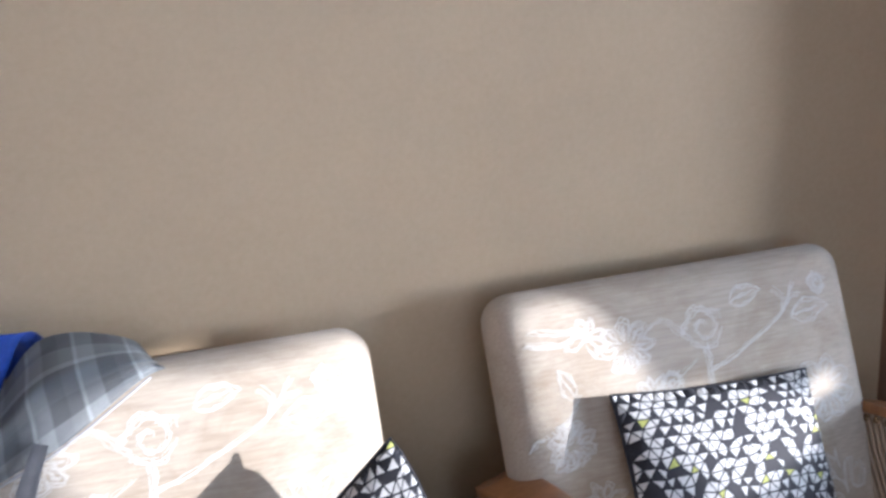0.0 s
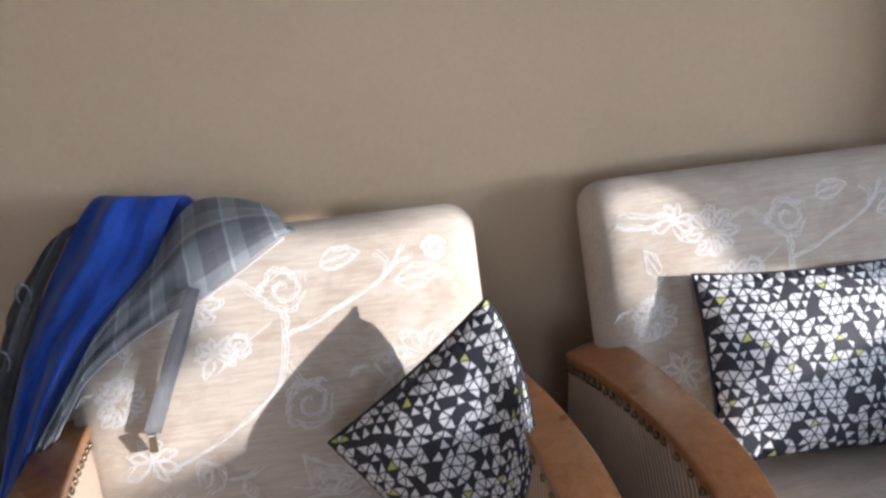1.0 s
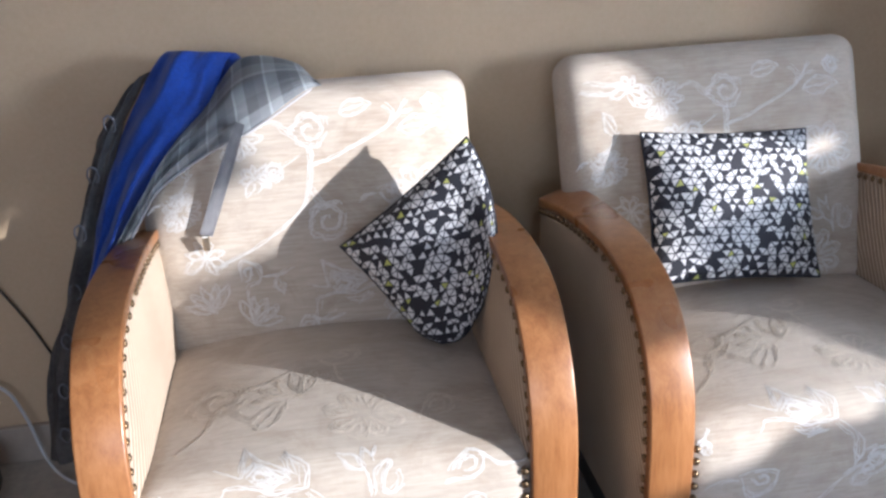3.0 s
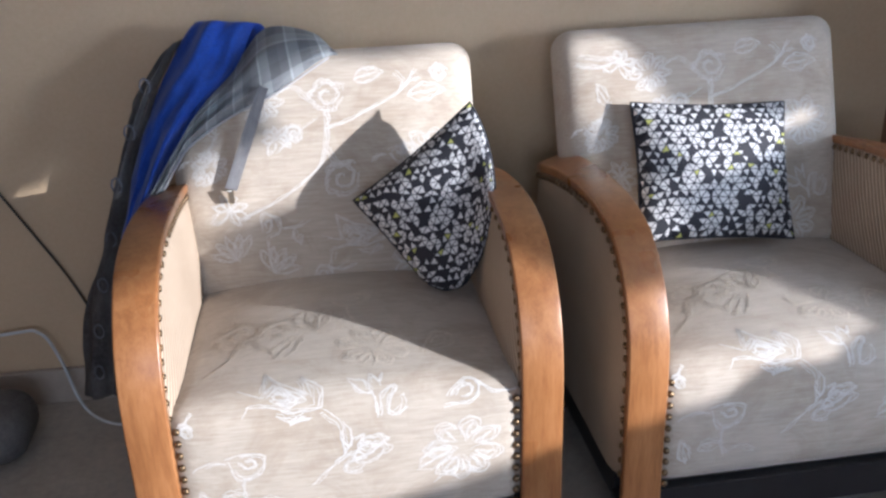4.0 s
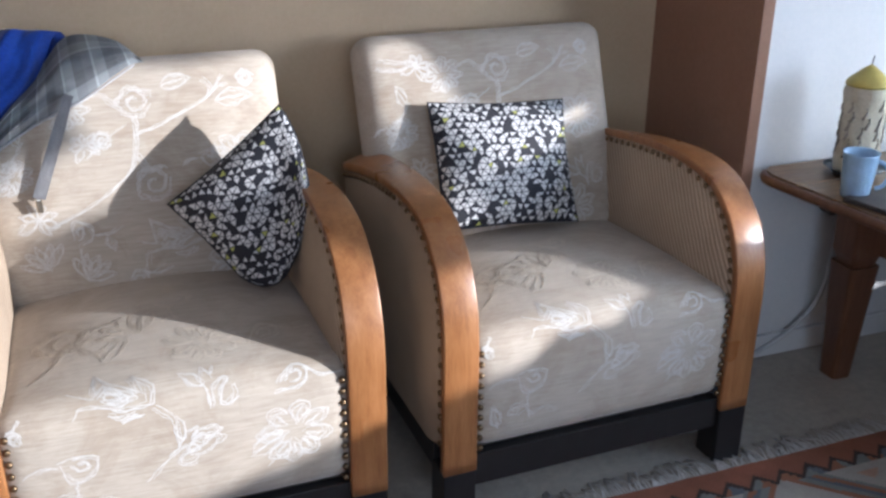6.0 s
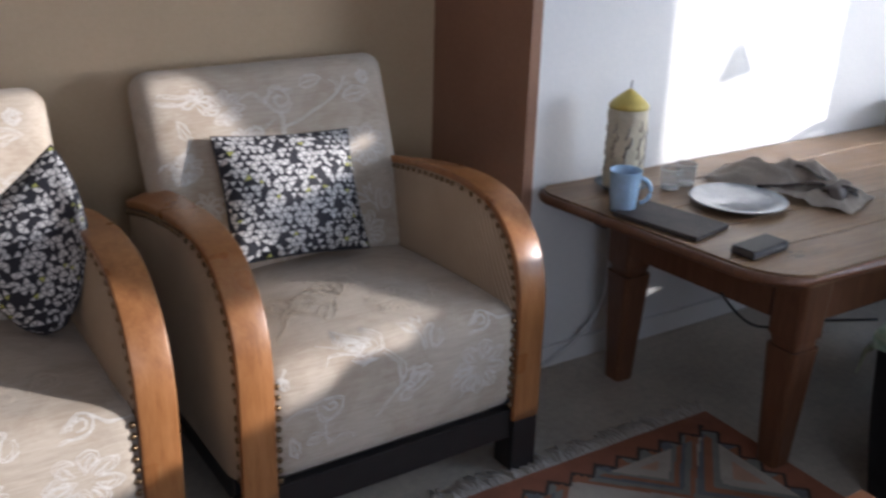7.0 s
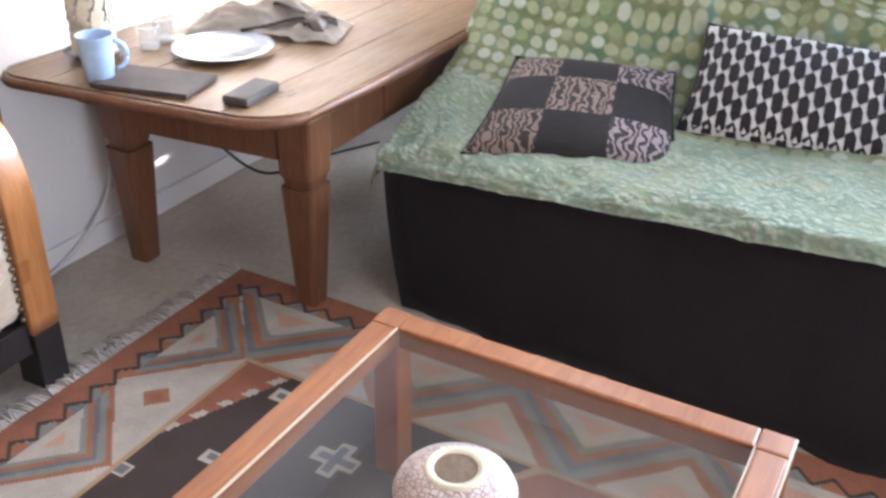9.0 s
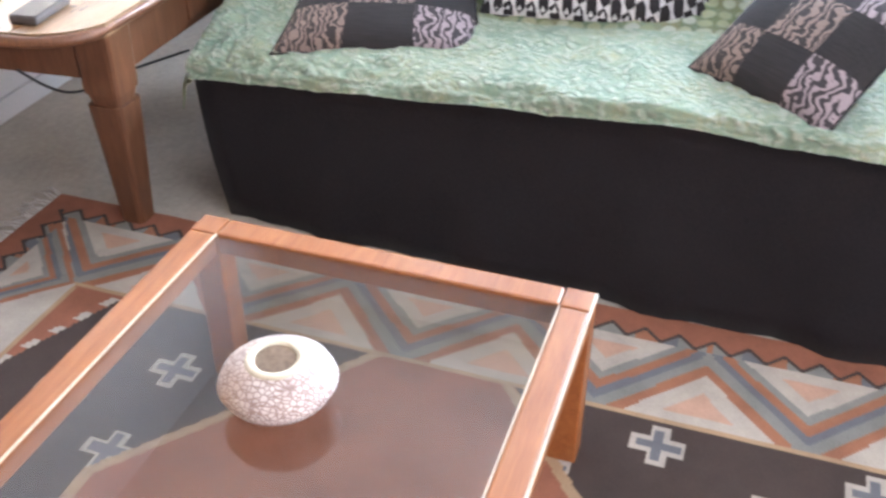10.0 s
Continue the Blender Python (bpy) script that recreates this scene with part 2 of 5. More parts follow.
def seat_throw_cloth():
    """The same throw pushed into crinkles, its pale dots broken up."""
    m, n, l, p = material("green_crinkled_throw")
    v = coords(n, l, (1.6, 1, 1))
    warp = noisy(n, l, v, 14.0, 3, 0.6, 0.5)
    add = n.new("ShaderNodeVectorMath")
    add.operation = "MULTIPLY_ADD"
    l.new(warp, add.inputs[0])
    add.inputs[1].default_value = (0.05, 0.05, 0.05)
    l.new(v, add.inputs[2])
    vo = n.new("ShaderNodeTexVoronoi")
    vo.inputs["Scale"].default_value = 46.0
    l.new(add.outputs[0], vo.inputs["Vector"])
    dots = ramp(n, l, vo.outputs["Distance"], [(0.22, (1, 1, 1)), (0.62, (0, 0, 0))])
    a, b = noisy(n, l, v, 7.0, 4, 0.6, 0.6), noisy(n, l, v, 55.0, 6, 0.8, 1.5)
    ground = ramp(n, l, mix(n, l, a, b, 0.5), [(0.40, (0.35, 0.54, 0.40)), (0.5, (0.50, 0.66, 0.48)), (0.60, (0.67, 0.72, 0.46))])
    pale = ramp(n, l, b, [(0.38, (0.62, 0.76, 0.60)), (0.62, (0.88, 0.93, 0.80))])
    l.new(mix(n, l, ground, pale, dots), p.inputs["Base Color"])
    p.inputs["Roughness"].default_value = 0.55
    p.inputs["Sheen Weight"].default_value = 0.3
    bump(n, l, p, mix(n, l, b, dots, 0.5), 0.9, 0.012)
    return m


M_SEATTHROW = seat_throw_cloth()


def zebra_cloth(name, dark, light, scale):
    m, n, l, p = material(name)
    w = n.new("ShaderNodeTexWave")
    w.inputs["Scale"].default_value, w.inputs["Distortion"].default_value = scale, 14.0
    w.inputs["Detail"].default_value, w.inputs["Detail Scale"].default_value = 2.0, 1.6
    l.new(coords(n, l), w.inputs["Vector"])
    l.new(ramp(n, l, w.outputs[0], [(0.42, dark), (0.55, light)]), p.inputs["Base Color"])
    p.inputs["Roughness"].default_value = 0.8
    bump(n, l, p, w.outputs[0], 0.5, 0.002)
    return m


M_ZEBRA = zebra_cloth("zebra_cloth_pale", (0.03, 0.025, 0.028), (0.27, 0.22, 0.235), 15.0)
M_ZEBRA2 = zebra_cloth("zebra_cloth_brown", (0.025, 0.02, 0.019), (0.20, 0.145, 0.125), 17.0)
M_CHARCOAL = woven("charcoal_cloth", (0.010, 0.009, 0.010), (0.024, 0.021, 0.023), 0.95, sheen=0.03)


def crackle():
    m, n, l, p = material("crackle_stone")
    vo = n.new("ShaderNodeTexVoronoi")
    vo.feature = "DISTANCE_TO_EDGE"
    vo.inputs["Scale"].default_value = 105.0
    l.new(coords(n, l, (1, 1, 1.6)), vo.inputs["Vector"])
    big = noisy(n, l, coords(n, l), 14.0, 4)
    pale = ramp(n, l, big, [(0.35, (0.54, 0.46, 0.43)), (0.62, (0.74, 0.70, 0.68))])
    edge = ramp(n, l, vo.outputs["Distance"], [(0.05, (0.0,) * 3), (0.16, (1.0,) * 3)])
    l.new(mix(n, l, (0.33, 0.24, 0.21), pale, edge), p.inputs["Base Color"])
    p.inputs["Roughness"].default_value = 0.3
    bump(n, l, p, edge, 0.4, 0.001)
    return m


M_VASE = crackle()

RUGS = [speckled("rug_" + k, tuple(c * 0.78 for c in col), tuple(min(1, c * 1.18) for c in col), 9, 190, 0.95, 0.15, 0.002)
        for k, col in (("rust", (0.245, 0.092, 0.052)), ("dark", (0.048, 0.032, 0.027)), ("cream", (0.37, 0.33, 0.285)), ("grey", (0.19, 0.19, 0.175)),
                       ("pink", (0.42, 0.26, 0.19)), ("orange", (0.27, 0.115, 0.062)), ("slate", (0.12, 0.125, 0.14)), ("tan", (0.33, 0.22, 0.13)))]

# ---- shape helpers ----


def mesh_of(bm, name, *mats, smooth=True):
    me = bpy.data.meshes.new(name)
    bm.to_mesh(me)
    bm.free()
    for m in mats:
        me.materials.append(m)
    if smooth:
        me.polygons.foreach_set("use_smooth", [True] * len(me.polygons))
    return me


def part(name, bm, mat, parent=None, label="", smooth=True):
    mats = mat if isinstance(mat, (list, tuple)) else (mat,)
    ob = new(name, mesh_of(bm, name, *mats, smooth=smooth))
    if parent:
        ob.parent = parent
    return tagged(ob, label)


def thing(name, label, category, group="", at=None):
    e = new(name)
    e.empty_display_size = 0.1
    if at is not None:
        e.matrix_world = at
    return tagged(e, label, category, group)


def box(bm, x0, x1, y0, y1, z0, z1, bevel=0.0, mat=0):
    r = bmesh.ops.create_cube(bm, size=1.0, matrix=Matrix.Translation(((x0 + x1) / 2, (y0 + y1) / 2, (z0 + z1) / 2)) @ Matrix.Diagonal((x1 - x0, y1 - y0, z1 - z0, 1)))
    faces = {f for v in r["verts"] for f in v.link_faces}
    for f in faces:
        f.material_index = mat
    if bevel:
        es = list({e for f in faces for e in f.edges})
        bmesh.ops.bevel(bm, geom=es, offset=bevel, segments=2, profile=0.6, affect="EDGES", clamp_overlap=True)
    return bm


def boxed(*a, **k):
    return box(bmesh.new(), *a, **k)


def soft_box(hx, hy, hz, r, cuts=14, shape=None):
    """A box with round edges; shape(co) may push its points."""
    bm = bmesh.new()
    bmesh.ops.create_cube(bm, size=2.0)
    bmesh.ops.subdivide_edges(bm, edges=bm.edges[:], cuts=cuts, use_grid_fill=True)
    half = Vector((hx, hy, hz))
    for v in bm.verts:
        c = Vector([math.sin(a * math.pi / 2) * h for a, h in zip(v.co, half)])
        core = Vector([max(-(h - r), min(h - r, a)) for a, h in zip(c, half)])
        off = c - core
        v.co = core + off.normalized() * r if off.length > 1e-9 else c
        if shape:
            v.co = shape(v.co)
    return bm


def lathe(profile, steps=32, bm=None, at=(0, 0, 0), mat=0, cap=True):
    bm = bm or bmesh.new()
    rings = []
    for r, z in profile:
        rings.append([bm.verts.new((at[0] + r * math.cos(2 * math.pi * i / steps), at[1] + r * math.sin(2 * math.pi * i / steps), at[2] + z)) for i in range(steps)])
    for a, b in zip(rings, rings[1:]):
        for i in range(steps):
            bm.faces.new((a[i], a[(i + 1) % steps], b[(i + 1) % steps], b[i])).material_index = mat
    if cap:
        bm.faces.new(rings[0][::-1]).material_index = mat
        bm.faces.new(rings[-1]).material_index = mat
    return bm


def tube(points, radius, sides=8, bm=None, cyclic=False):
    bm = bm or bmesh.new()
    pts = [Vector(p) for p in points]
    rings = []
    for i, p in enumerate(pts):
        a, b = pts[max(0, i - 1)], pts[min(len(pts) - 1, i + 1)]
        if cyclic:
            a, b = pts[i - 1], pts[(i + 1) % len(pts)]
        q = (b - a).to_track_quat("Z", "Y").to_matrix()
        rings.append([bm.verts.new(p + q @ Vector((radius * math.cos(2 * math.pi * k / sides), radius * math.sin(2 * math.pi * k / sides), 0))) for k in range(sides)])
    pairs = list(zip(rings, rings[1:])) + ([(rings[-1], rings[0])] if cyclic else [])
    for a, b in pairs:
        for k in range(sides):
            bm.faces.new((a[k], a[(k + 1) % sides], b[(k + 1) % sides], b[k]))
    if not cyclic:
        bm.faces.new(rings[0][::-1])
        bm.faces.new(rings[-1])
    return bm


def smooth_line(pts, n=8):
    """Catmull-Rom through the points."""
    p = [Vector(a) for a in pts]
    p = [2 * p[0] - p[1]] + p + [2 * p[-1] - p[-2]]
    out = []
    for i in range(1, len(p) - 2):
        for k in range(n):
            t = k / n
            out.append(0.5 * ((2 * p[i]) + (p[i + 1] - p[i - 1]) * t + (2 * p[i - 1] - 5 * p[i] + 4 * p[i + 1] - p[i + 2]) * t * t + (3 * p[i] - p[i - 1] - 3 * p[i + 1] + p[i + 2]) * t ** 3))
    return out + [p[-2]]


def prism(outline, z0, z1, bm=None, bevel=0.0):
    bm = bm or bmesh.new()
    lo = [bm.verts.new((x, y, z0)) for x, y in outline]
    hi = [bm.verts.new((x, y, z1)) for x, y in outline]
    n = len(outline)
    fs = [bm.faces.new(lo[::-1]), bm.faces.new(hi)]
    for i in range(n):
        fs.append(bm.faces.new((lo[i], lo[(i + 1) % n], hi[(i + 1) % n], hi[i])))
    bmesh.ops.recalc_face_normals(bm, faces=fs)
    if bevel:
        bmesh.ops.bevel(bm, geom=list(fs[1].edges), offset=bevel, segments=3, profile=0.5, affect="EDGES")
    return bm


def sheet(rows, thick=0.004, bm=None):
    """A cloth lofted through rows of points, with a back side and UVs along it."""
    bm = bm or bmesh.new()
    uv = bm.loops.layers.uv.verify()
    grid = [[bm.verts.new(p) for p in r] for r in rows]
    where = {}
    for i, r in enumerate(grid):
        for j, v in enumerate(r):
            where[v] = (i, j)
    total = [0.0]
    for a, b in zip(rows, rows[1:]):
        total.append(total[-1] + (Vector(b[len(b) // 2]) - Vector(a[len(a) // 2])).length)
    across = [0.0]
    for a, b in zip(rows[0], rows[0][1:]):
        across.append(across[-1] + (Vector(b) - Vector(a)).length)
    fs = []
    for a, b in zip(grid, grid[1:]):
        for j in range(len(a) - 1):
            fs.append(bm.faces.new((a[j], a[j + 1], b[j + 1], b[j])))
    for f in fs:
        for lp in f.loops:
            i, j = where[lp.vert]
            lp[uv].uv = (total[i], across[j])
    bmesh.ops.solidify(bm, geom=fs, thickness=thick)
    return bm


# ---- setting ----


def structure(name, bm, mat, label, parent=None, smooth=False):
    ob = part(name, bm, mat, parent, "", smooth)
    return tagged(ob, label, kind="structure") if not parent else ob


structure("floor", boxed(WEST - 0.2, EAST + 0.2, SOUTH - 0.2, NORTH + 0.3, -0.1, 0.0), M_FLOOR, "worn grey-brown smooth floor")
structure("ceiling", boxed(WEST - 0.2, EAST + 0.2, SOUTH - 0.2, NORTH + 0.3, HIGH, HIGH + 0.1), M_CEIL, "plain off-white ceiling")
structure("wall_north", boxed(WEST - 0.2, 1.4, NORTH, NORTH + 0.15, 0, HIGH), M_TAN, "tan painted plaster wall behind the armchairs")
PIER = bmesh.new()
vs = [(1.205, NORTH + 0.15), (1.205, NORTH - 0.003), (1.23, 1.43), (1.26, 1.425), (1.26, NORTH + 0.15)]
prism(vs, 0, HIGH, PIER)
structure("wall_return", PIER, M_BROWN, "brown painted side of the projecting wall")
structure("wall_white", boxed(1.2625, EAST + 0.2, 1.428, NORTH + 0.15, 0, HIGH), M_WHITE, "white painted projecting wall behind the table")
# Added wall out of view; its brown keeps bounce light off the chairs.
structure("wall_west", boxed(WEST - 0.15, WEST, SOUTH - 0.2, NORTH, 0, HIGH), M_BROWN, "unseen side wall, coloured brown to dim bounced light")
bm = bmesh.new()
# Unseen wall: stepped heads and crossbars are added to cut the sun patches.
for y0, y1, z0, z1 in ((SOUTH - 0.2, -2.15, 0, HIGH), (-2.15, -0.20, 0, 1.10), (-2.15, -1.34, 1.68, HIGH), (-1.34, -1.20, 1.71, HIGH), (-1.20, -0.92, 1.86, HIGH), (-0.92, -0.70, 1.79, HIGH), (-0.70, -0.46, 1.70, HIGH), (-0.46, -0.38, 1.47, HIGH), (-0.38, -0.20, 1.395, HIGH), (-0.66, -0.33, 1.20, 1.335), (-0.33, -0.20, 1.10, 1.335), (-1.30, -0.70, 1.39, 1.53), (-0.20, 0.13, 0, HIGH), (0.13, 0.80, 0, 0.54), (0.13, 0.80, 2.1, HIGH), (0.80, 1.43, 0, HIGH)):
    box(bm, EAST, EAST + 0.15, y0, y1, z0, z1)
structure("wall_east", bm, M_WHITE, "unseen pale wall, window stepped and barred to shape the sunlight, with a glazed door")
bm = bmesh.new()
for x0, x1, z0, z1 in ((WEST, -1.55, 0, HIGH), (-1.55, 0.35, 0, 0.9), (-1.55, 0.35, 2.1, HIGH), (0.35, EAST, 0, HIGH)):
    box(bm, x0, x1, SOUTH - 0.15, SOUTH, z0, z1)
structure("wall_south", bm, M_TAN, "tan painted wall with a window")


def window_frame(name, label, m, wide, high, f=0.03):
    t = tagged(thing(name, label, "window", at=m), kind="structure")
    w, h = wide / 2, high / 2
    for n, a in (("frame_side", (-w, -w + f, -h, h)), ("frame_side", (w - f, w, -h, h)), ("frame_top", (-w + f, w - f, h - f, h)), ("frame_sill", (-w + f, w - f, -h, -h + f))):
        part(n, boxed(a[0], a[1], -0.03, 0.03, a[2], a[3], 0.004), M_WHITE, t, smooth=False)
    part("pane", boxed(-w + f, w - f, -0.003, 0.003, -h + f, h - f), M_GLASS, t).visible_shadow = False
    return t


window_frame("window_1", "white framed window with one clear pane", pose(EAST + 0.185, -1.175, 1.48, 0, 0, 90), 2.03, 0.84, 0.02)
window_frame("door_1", "white framed glazed garden door", pose(EAST + 0.08, 0.465, 1.32, 0, 0, 90), 0.67, 1.56, 0.02)
window_frame("window_2", "white framed window behind the room", pose(-0.6, SOUTH - 0.08, 1.5), 1.9, 1.2)
structure("baseboard", boxed(WEST, 1.2, NORTH - 0.018, NORTH - 0.001, 0, 0.10, 0.004), M_SKIRT, "plain tan skirting board")
structure("trim", boxed(1.262, EAST, 1.412, 1.4265, 0, 0.07, 0.003), M_WHITE, "low painted skirting along the white wall")

# ---- armchairs ----
BACK_TILT = math.atan(0.36)
BACK_BULGE = 0.03


def arm_curve(n=14):
    """The arm's wooden edge from the back to the foot, as (y, z) from the chair's front."""
    pts = [(0.70, 0.0, 0.660), (0.55, 0.0, 0.690), (0.38, 0.0, 0.709), (0.24, 0.0, 0.710), (0.13, 0.0, 0.684), (0.055, 0.0, 0.622), (0.014, 0.0, 0.545), (0.0, 0.0, 0.46), (0.0, 0.0, 0.34), (0.0, 0.0, 0.148)]
    return [(p.x, p.z) for p in smooth_line(pts, 6)]


def curve_normals(c):
    out = []
    for i in range(len(c)):
        a, b = c[max(0, i - 1)], c[min(len(c) - 1, i + 1)]
        dy, dz = b[0] - a[0], b[1] - a[1]
        k = math.hypot(dy, dz)
        out.append((dz / k, -dy / k))
    return out


def arm_edge(x0, x1, thick=0.02, outer=1):
    bm = bmesh.new()
    c = arm_curve()
    nn = curve_normals(c)
    prev = None
    for (y, z), (ny, nz) in zip(c, nn):
        drop = 0.024 * max(0.0, (y - 0.15) / 0.55) ** 1.3
        d0, d1 = (drop, 0.0) if outer < 0 else (0.0, drop)
        q = [(x0, y, z - d0), (x1, y, z - d1), (x1, y - ny * thick, z - nz * thick - d1), (x0, y - ny * thick, z - nz * thick - d0)]
        ring = [bm.verts.new(p) for p in q]
        if prev:
            for k in range(4):
                bm.faces.new((prev[k], prev[(k + 1) % 4], ring[(k + 1) % 4], ring[k]))
        else:
            bm.faces.new(ring[::-1])
        prev = ring
    bm.faces.new(prev)
    bmesh.ops.recalc_face_normals(bm, faces=bm.faces[:])
    long_edges = [e for e in bm.edges if abs((e.verts[0].co - e.verts[1].co).x) < 1e-6 and (e.verts[0].co - e.verts[1].co).length > 0.003 and len({f.calc_center_median().to_tuple(3) for f in e.link_faces}) == 2 and e.calc_face_angle(0) > 0.8]
    bmesh.ops.bevel(bm, geom=long_edges, offset=0.004, segments=2, affect="EDGES", profile=0.6)
    return bm


def arm_panel(x_in, x_out, inner):
    """The padded cloth side under the wooden edge; inner: +1 or -1, the side that swells."""
    bm = bmesh.new()
    c, nn = arm_curve(), curve_normals(arm_curve())
    rim = [(y - ny * 0.019, z - nz * 0.019) for (y, z), (ny, nz) in zip(c, nn)]
    rim = [p for p in rim if p[1] > 0.19]
    steps = 9
    last = len(rim) - 1
    for x, side in ((x_in, inner), (x_out, -inner)):
        grid = []
        for i, (y, z) in enumerate(rim):
            row = []
            fall = 0.0 if side == inner else 0.024 * max(0.0, (y - 0.15) / 0.55) ** 1.3
            end = (0.70 - 0.60 * (i / last) ** 0.8, 0.188)
            for k in range(steps + 1):
                t = k / steps
                yy, zz = y + (end[0] - y) * t, (z - fall) + (end[1] - z + fall) * t
                swell = (0.020 if side == inner else 0.004) * math.sin(min(1.0, t * 2.5) * math.pi / 2)
                row.append(bm.verts.new((x + side * swell, yy, zz)))
            grid.append(row)
        for a, b in zip(grid, grid[1:]):
            for k in range(steps):
                f = (a[k], a[k + 1], b[k + 1], b[k])
                if len({v.co.to_tuple(5) for v in f}) >= 3:
                    bm.faces.new(f)
    return bm


def back_front(u, v):
    """The place on the front of the back cushion: u across, v up along it."""
    hx, h = 0.345, 0.56
    k = max(0.0, 1 - abs(u / hx) ** 3) * max(0.0, 1 - abs(2 * 0.95 * v / h - 1) ** 3)
    flat = Vector((u, -0.055 - BACK_BULGE * k, 0.95 * v - h / 2))
    return BACK_M @ flat


BACK_M = Matrix.Translation((0, 0.665, 0.66)) @ Matrix.Rotation(-BACK_TILT, 4, "X")


def back_shape(co):
    k = max(0.0, 1 - abs(co.x / 0.345) ** 3) * max(0.0, 1 - abs(co.z / 0.28) ** 3)
    c = co.copy()
    if c.y < 0:
        c.y -= BACK_BULGE * k
    c.x *= 1.0 - 0.03 * max(0, -co.z / 0.28)
    return c


SEAT_C = Vector((0, 0.32, 0.32))


def seat_shape(co):
    c = co.copy()
    if c.z > 0:
        c.z -= 0.028 * max(0.0, (co.y + 0.20) / 0.51) ** 1.6
        c.z += 0.040 * max(0.0, 1 - (co.x / 0.31) ** 2) * max(0.0, 1 - (co.y / 0.31) ** 2) ** 0.6
    if c.y < 0:
        c.y -= 0.012 * max(0.0, 1 - (co.x / 0.31) ** 4) * max(0.0, 1 - (co.z / 0.14) ** 2)
    return c


def seat_cloth(u, v):
    """v < 0 runs down the front, v > 0 back over the seat."""
    hz, hy, r = 0.14, 0.31, 0.05
    if v < -r:
        p = Vector((u, -hy, hz - r + (v + r)))
    elif v < r:
        a = (v + r) / (2 * r) * math.pi / 2
        p = Vector((u, -hy + r - r * math.cos(a), hz - r + r * math.sin(a)))
    else:
        p = Vector((u, -hy + r + (v - r), hz))
    return SEAT_C + seat_shape(p)


def stitch(bm, line, wide, lay, normal):
    """A raised embroidered line along 2D points, laid on a surface."""
    rng = random.Random(len(line) * 7 + int(abs(line[0][0]) * 1000))
    pts = [Vector((a, b, 0)) for a, b in line]
    prev = None
    for i, p in enumerate(pts):
        a, b = pts[max(0, i - 1)], pts[min(len(pts) - 1, i + 1)]
        d = (b - a).normalized() if (b - a).length > 1e-6 else Vector((1, 0, 0))
        side = Vector((-d.y, d.x, 0)) * wide * (0.16 + 0.24 * rng.random())
        l, r = p + side, p - side
        pl, pr, pm = lay(l.x, l.y), lay(r.x, r.y), lay(p.x, p.y)
        n = normal(p.x, p.y)
        ring = [bm.verts.new(pl + n * 0.0002), bm.verts.new(pm + n * 0.0006), bm.verts.new(pr + n * 0.0002)]
        if prev:
            for k in range(2):
                bm.faces.new((prev[k], prev[k + 1], ring[k + 1], ring[k]))
        prev = ring


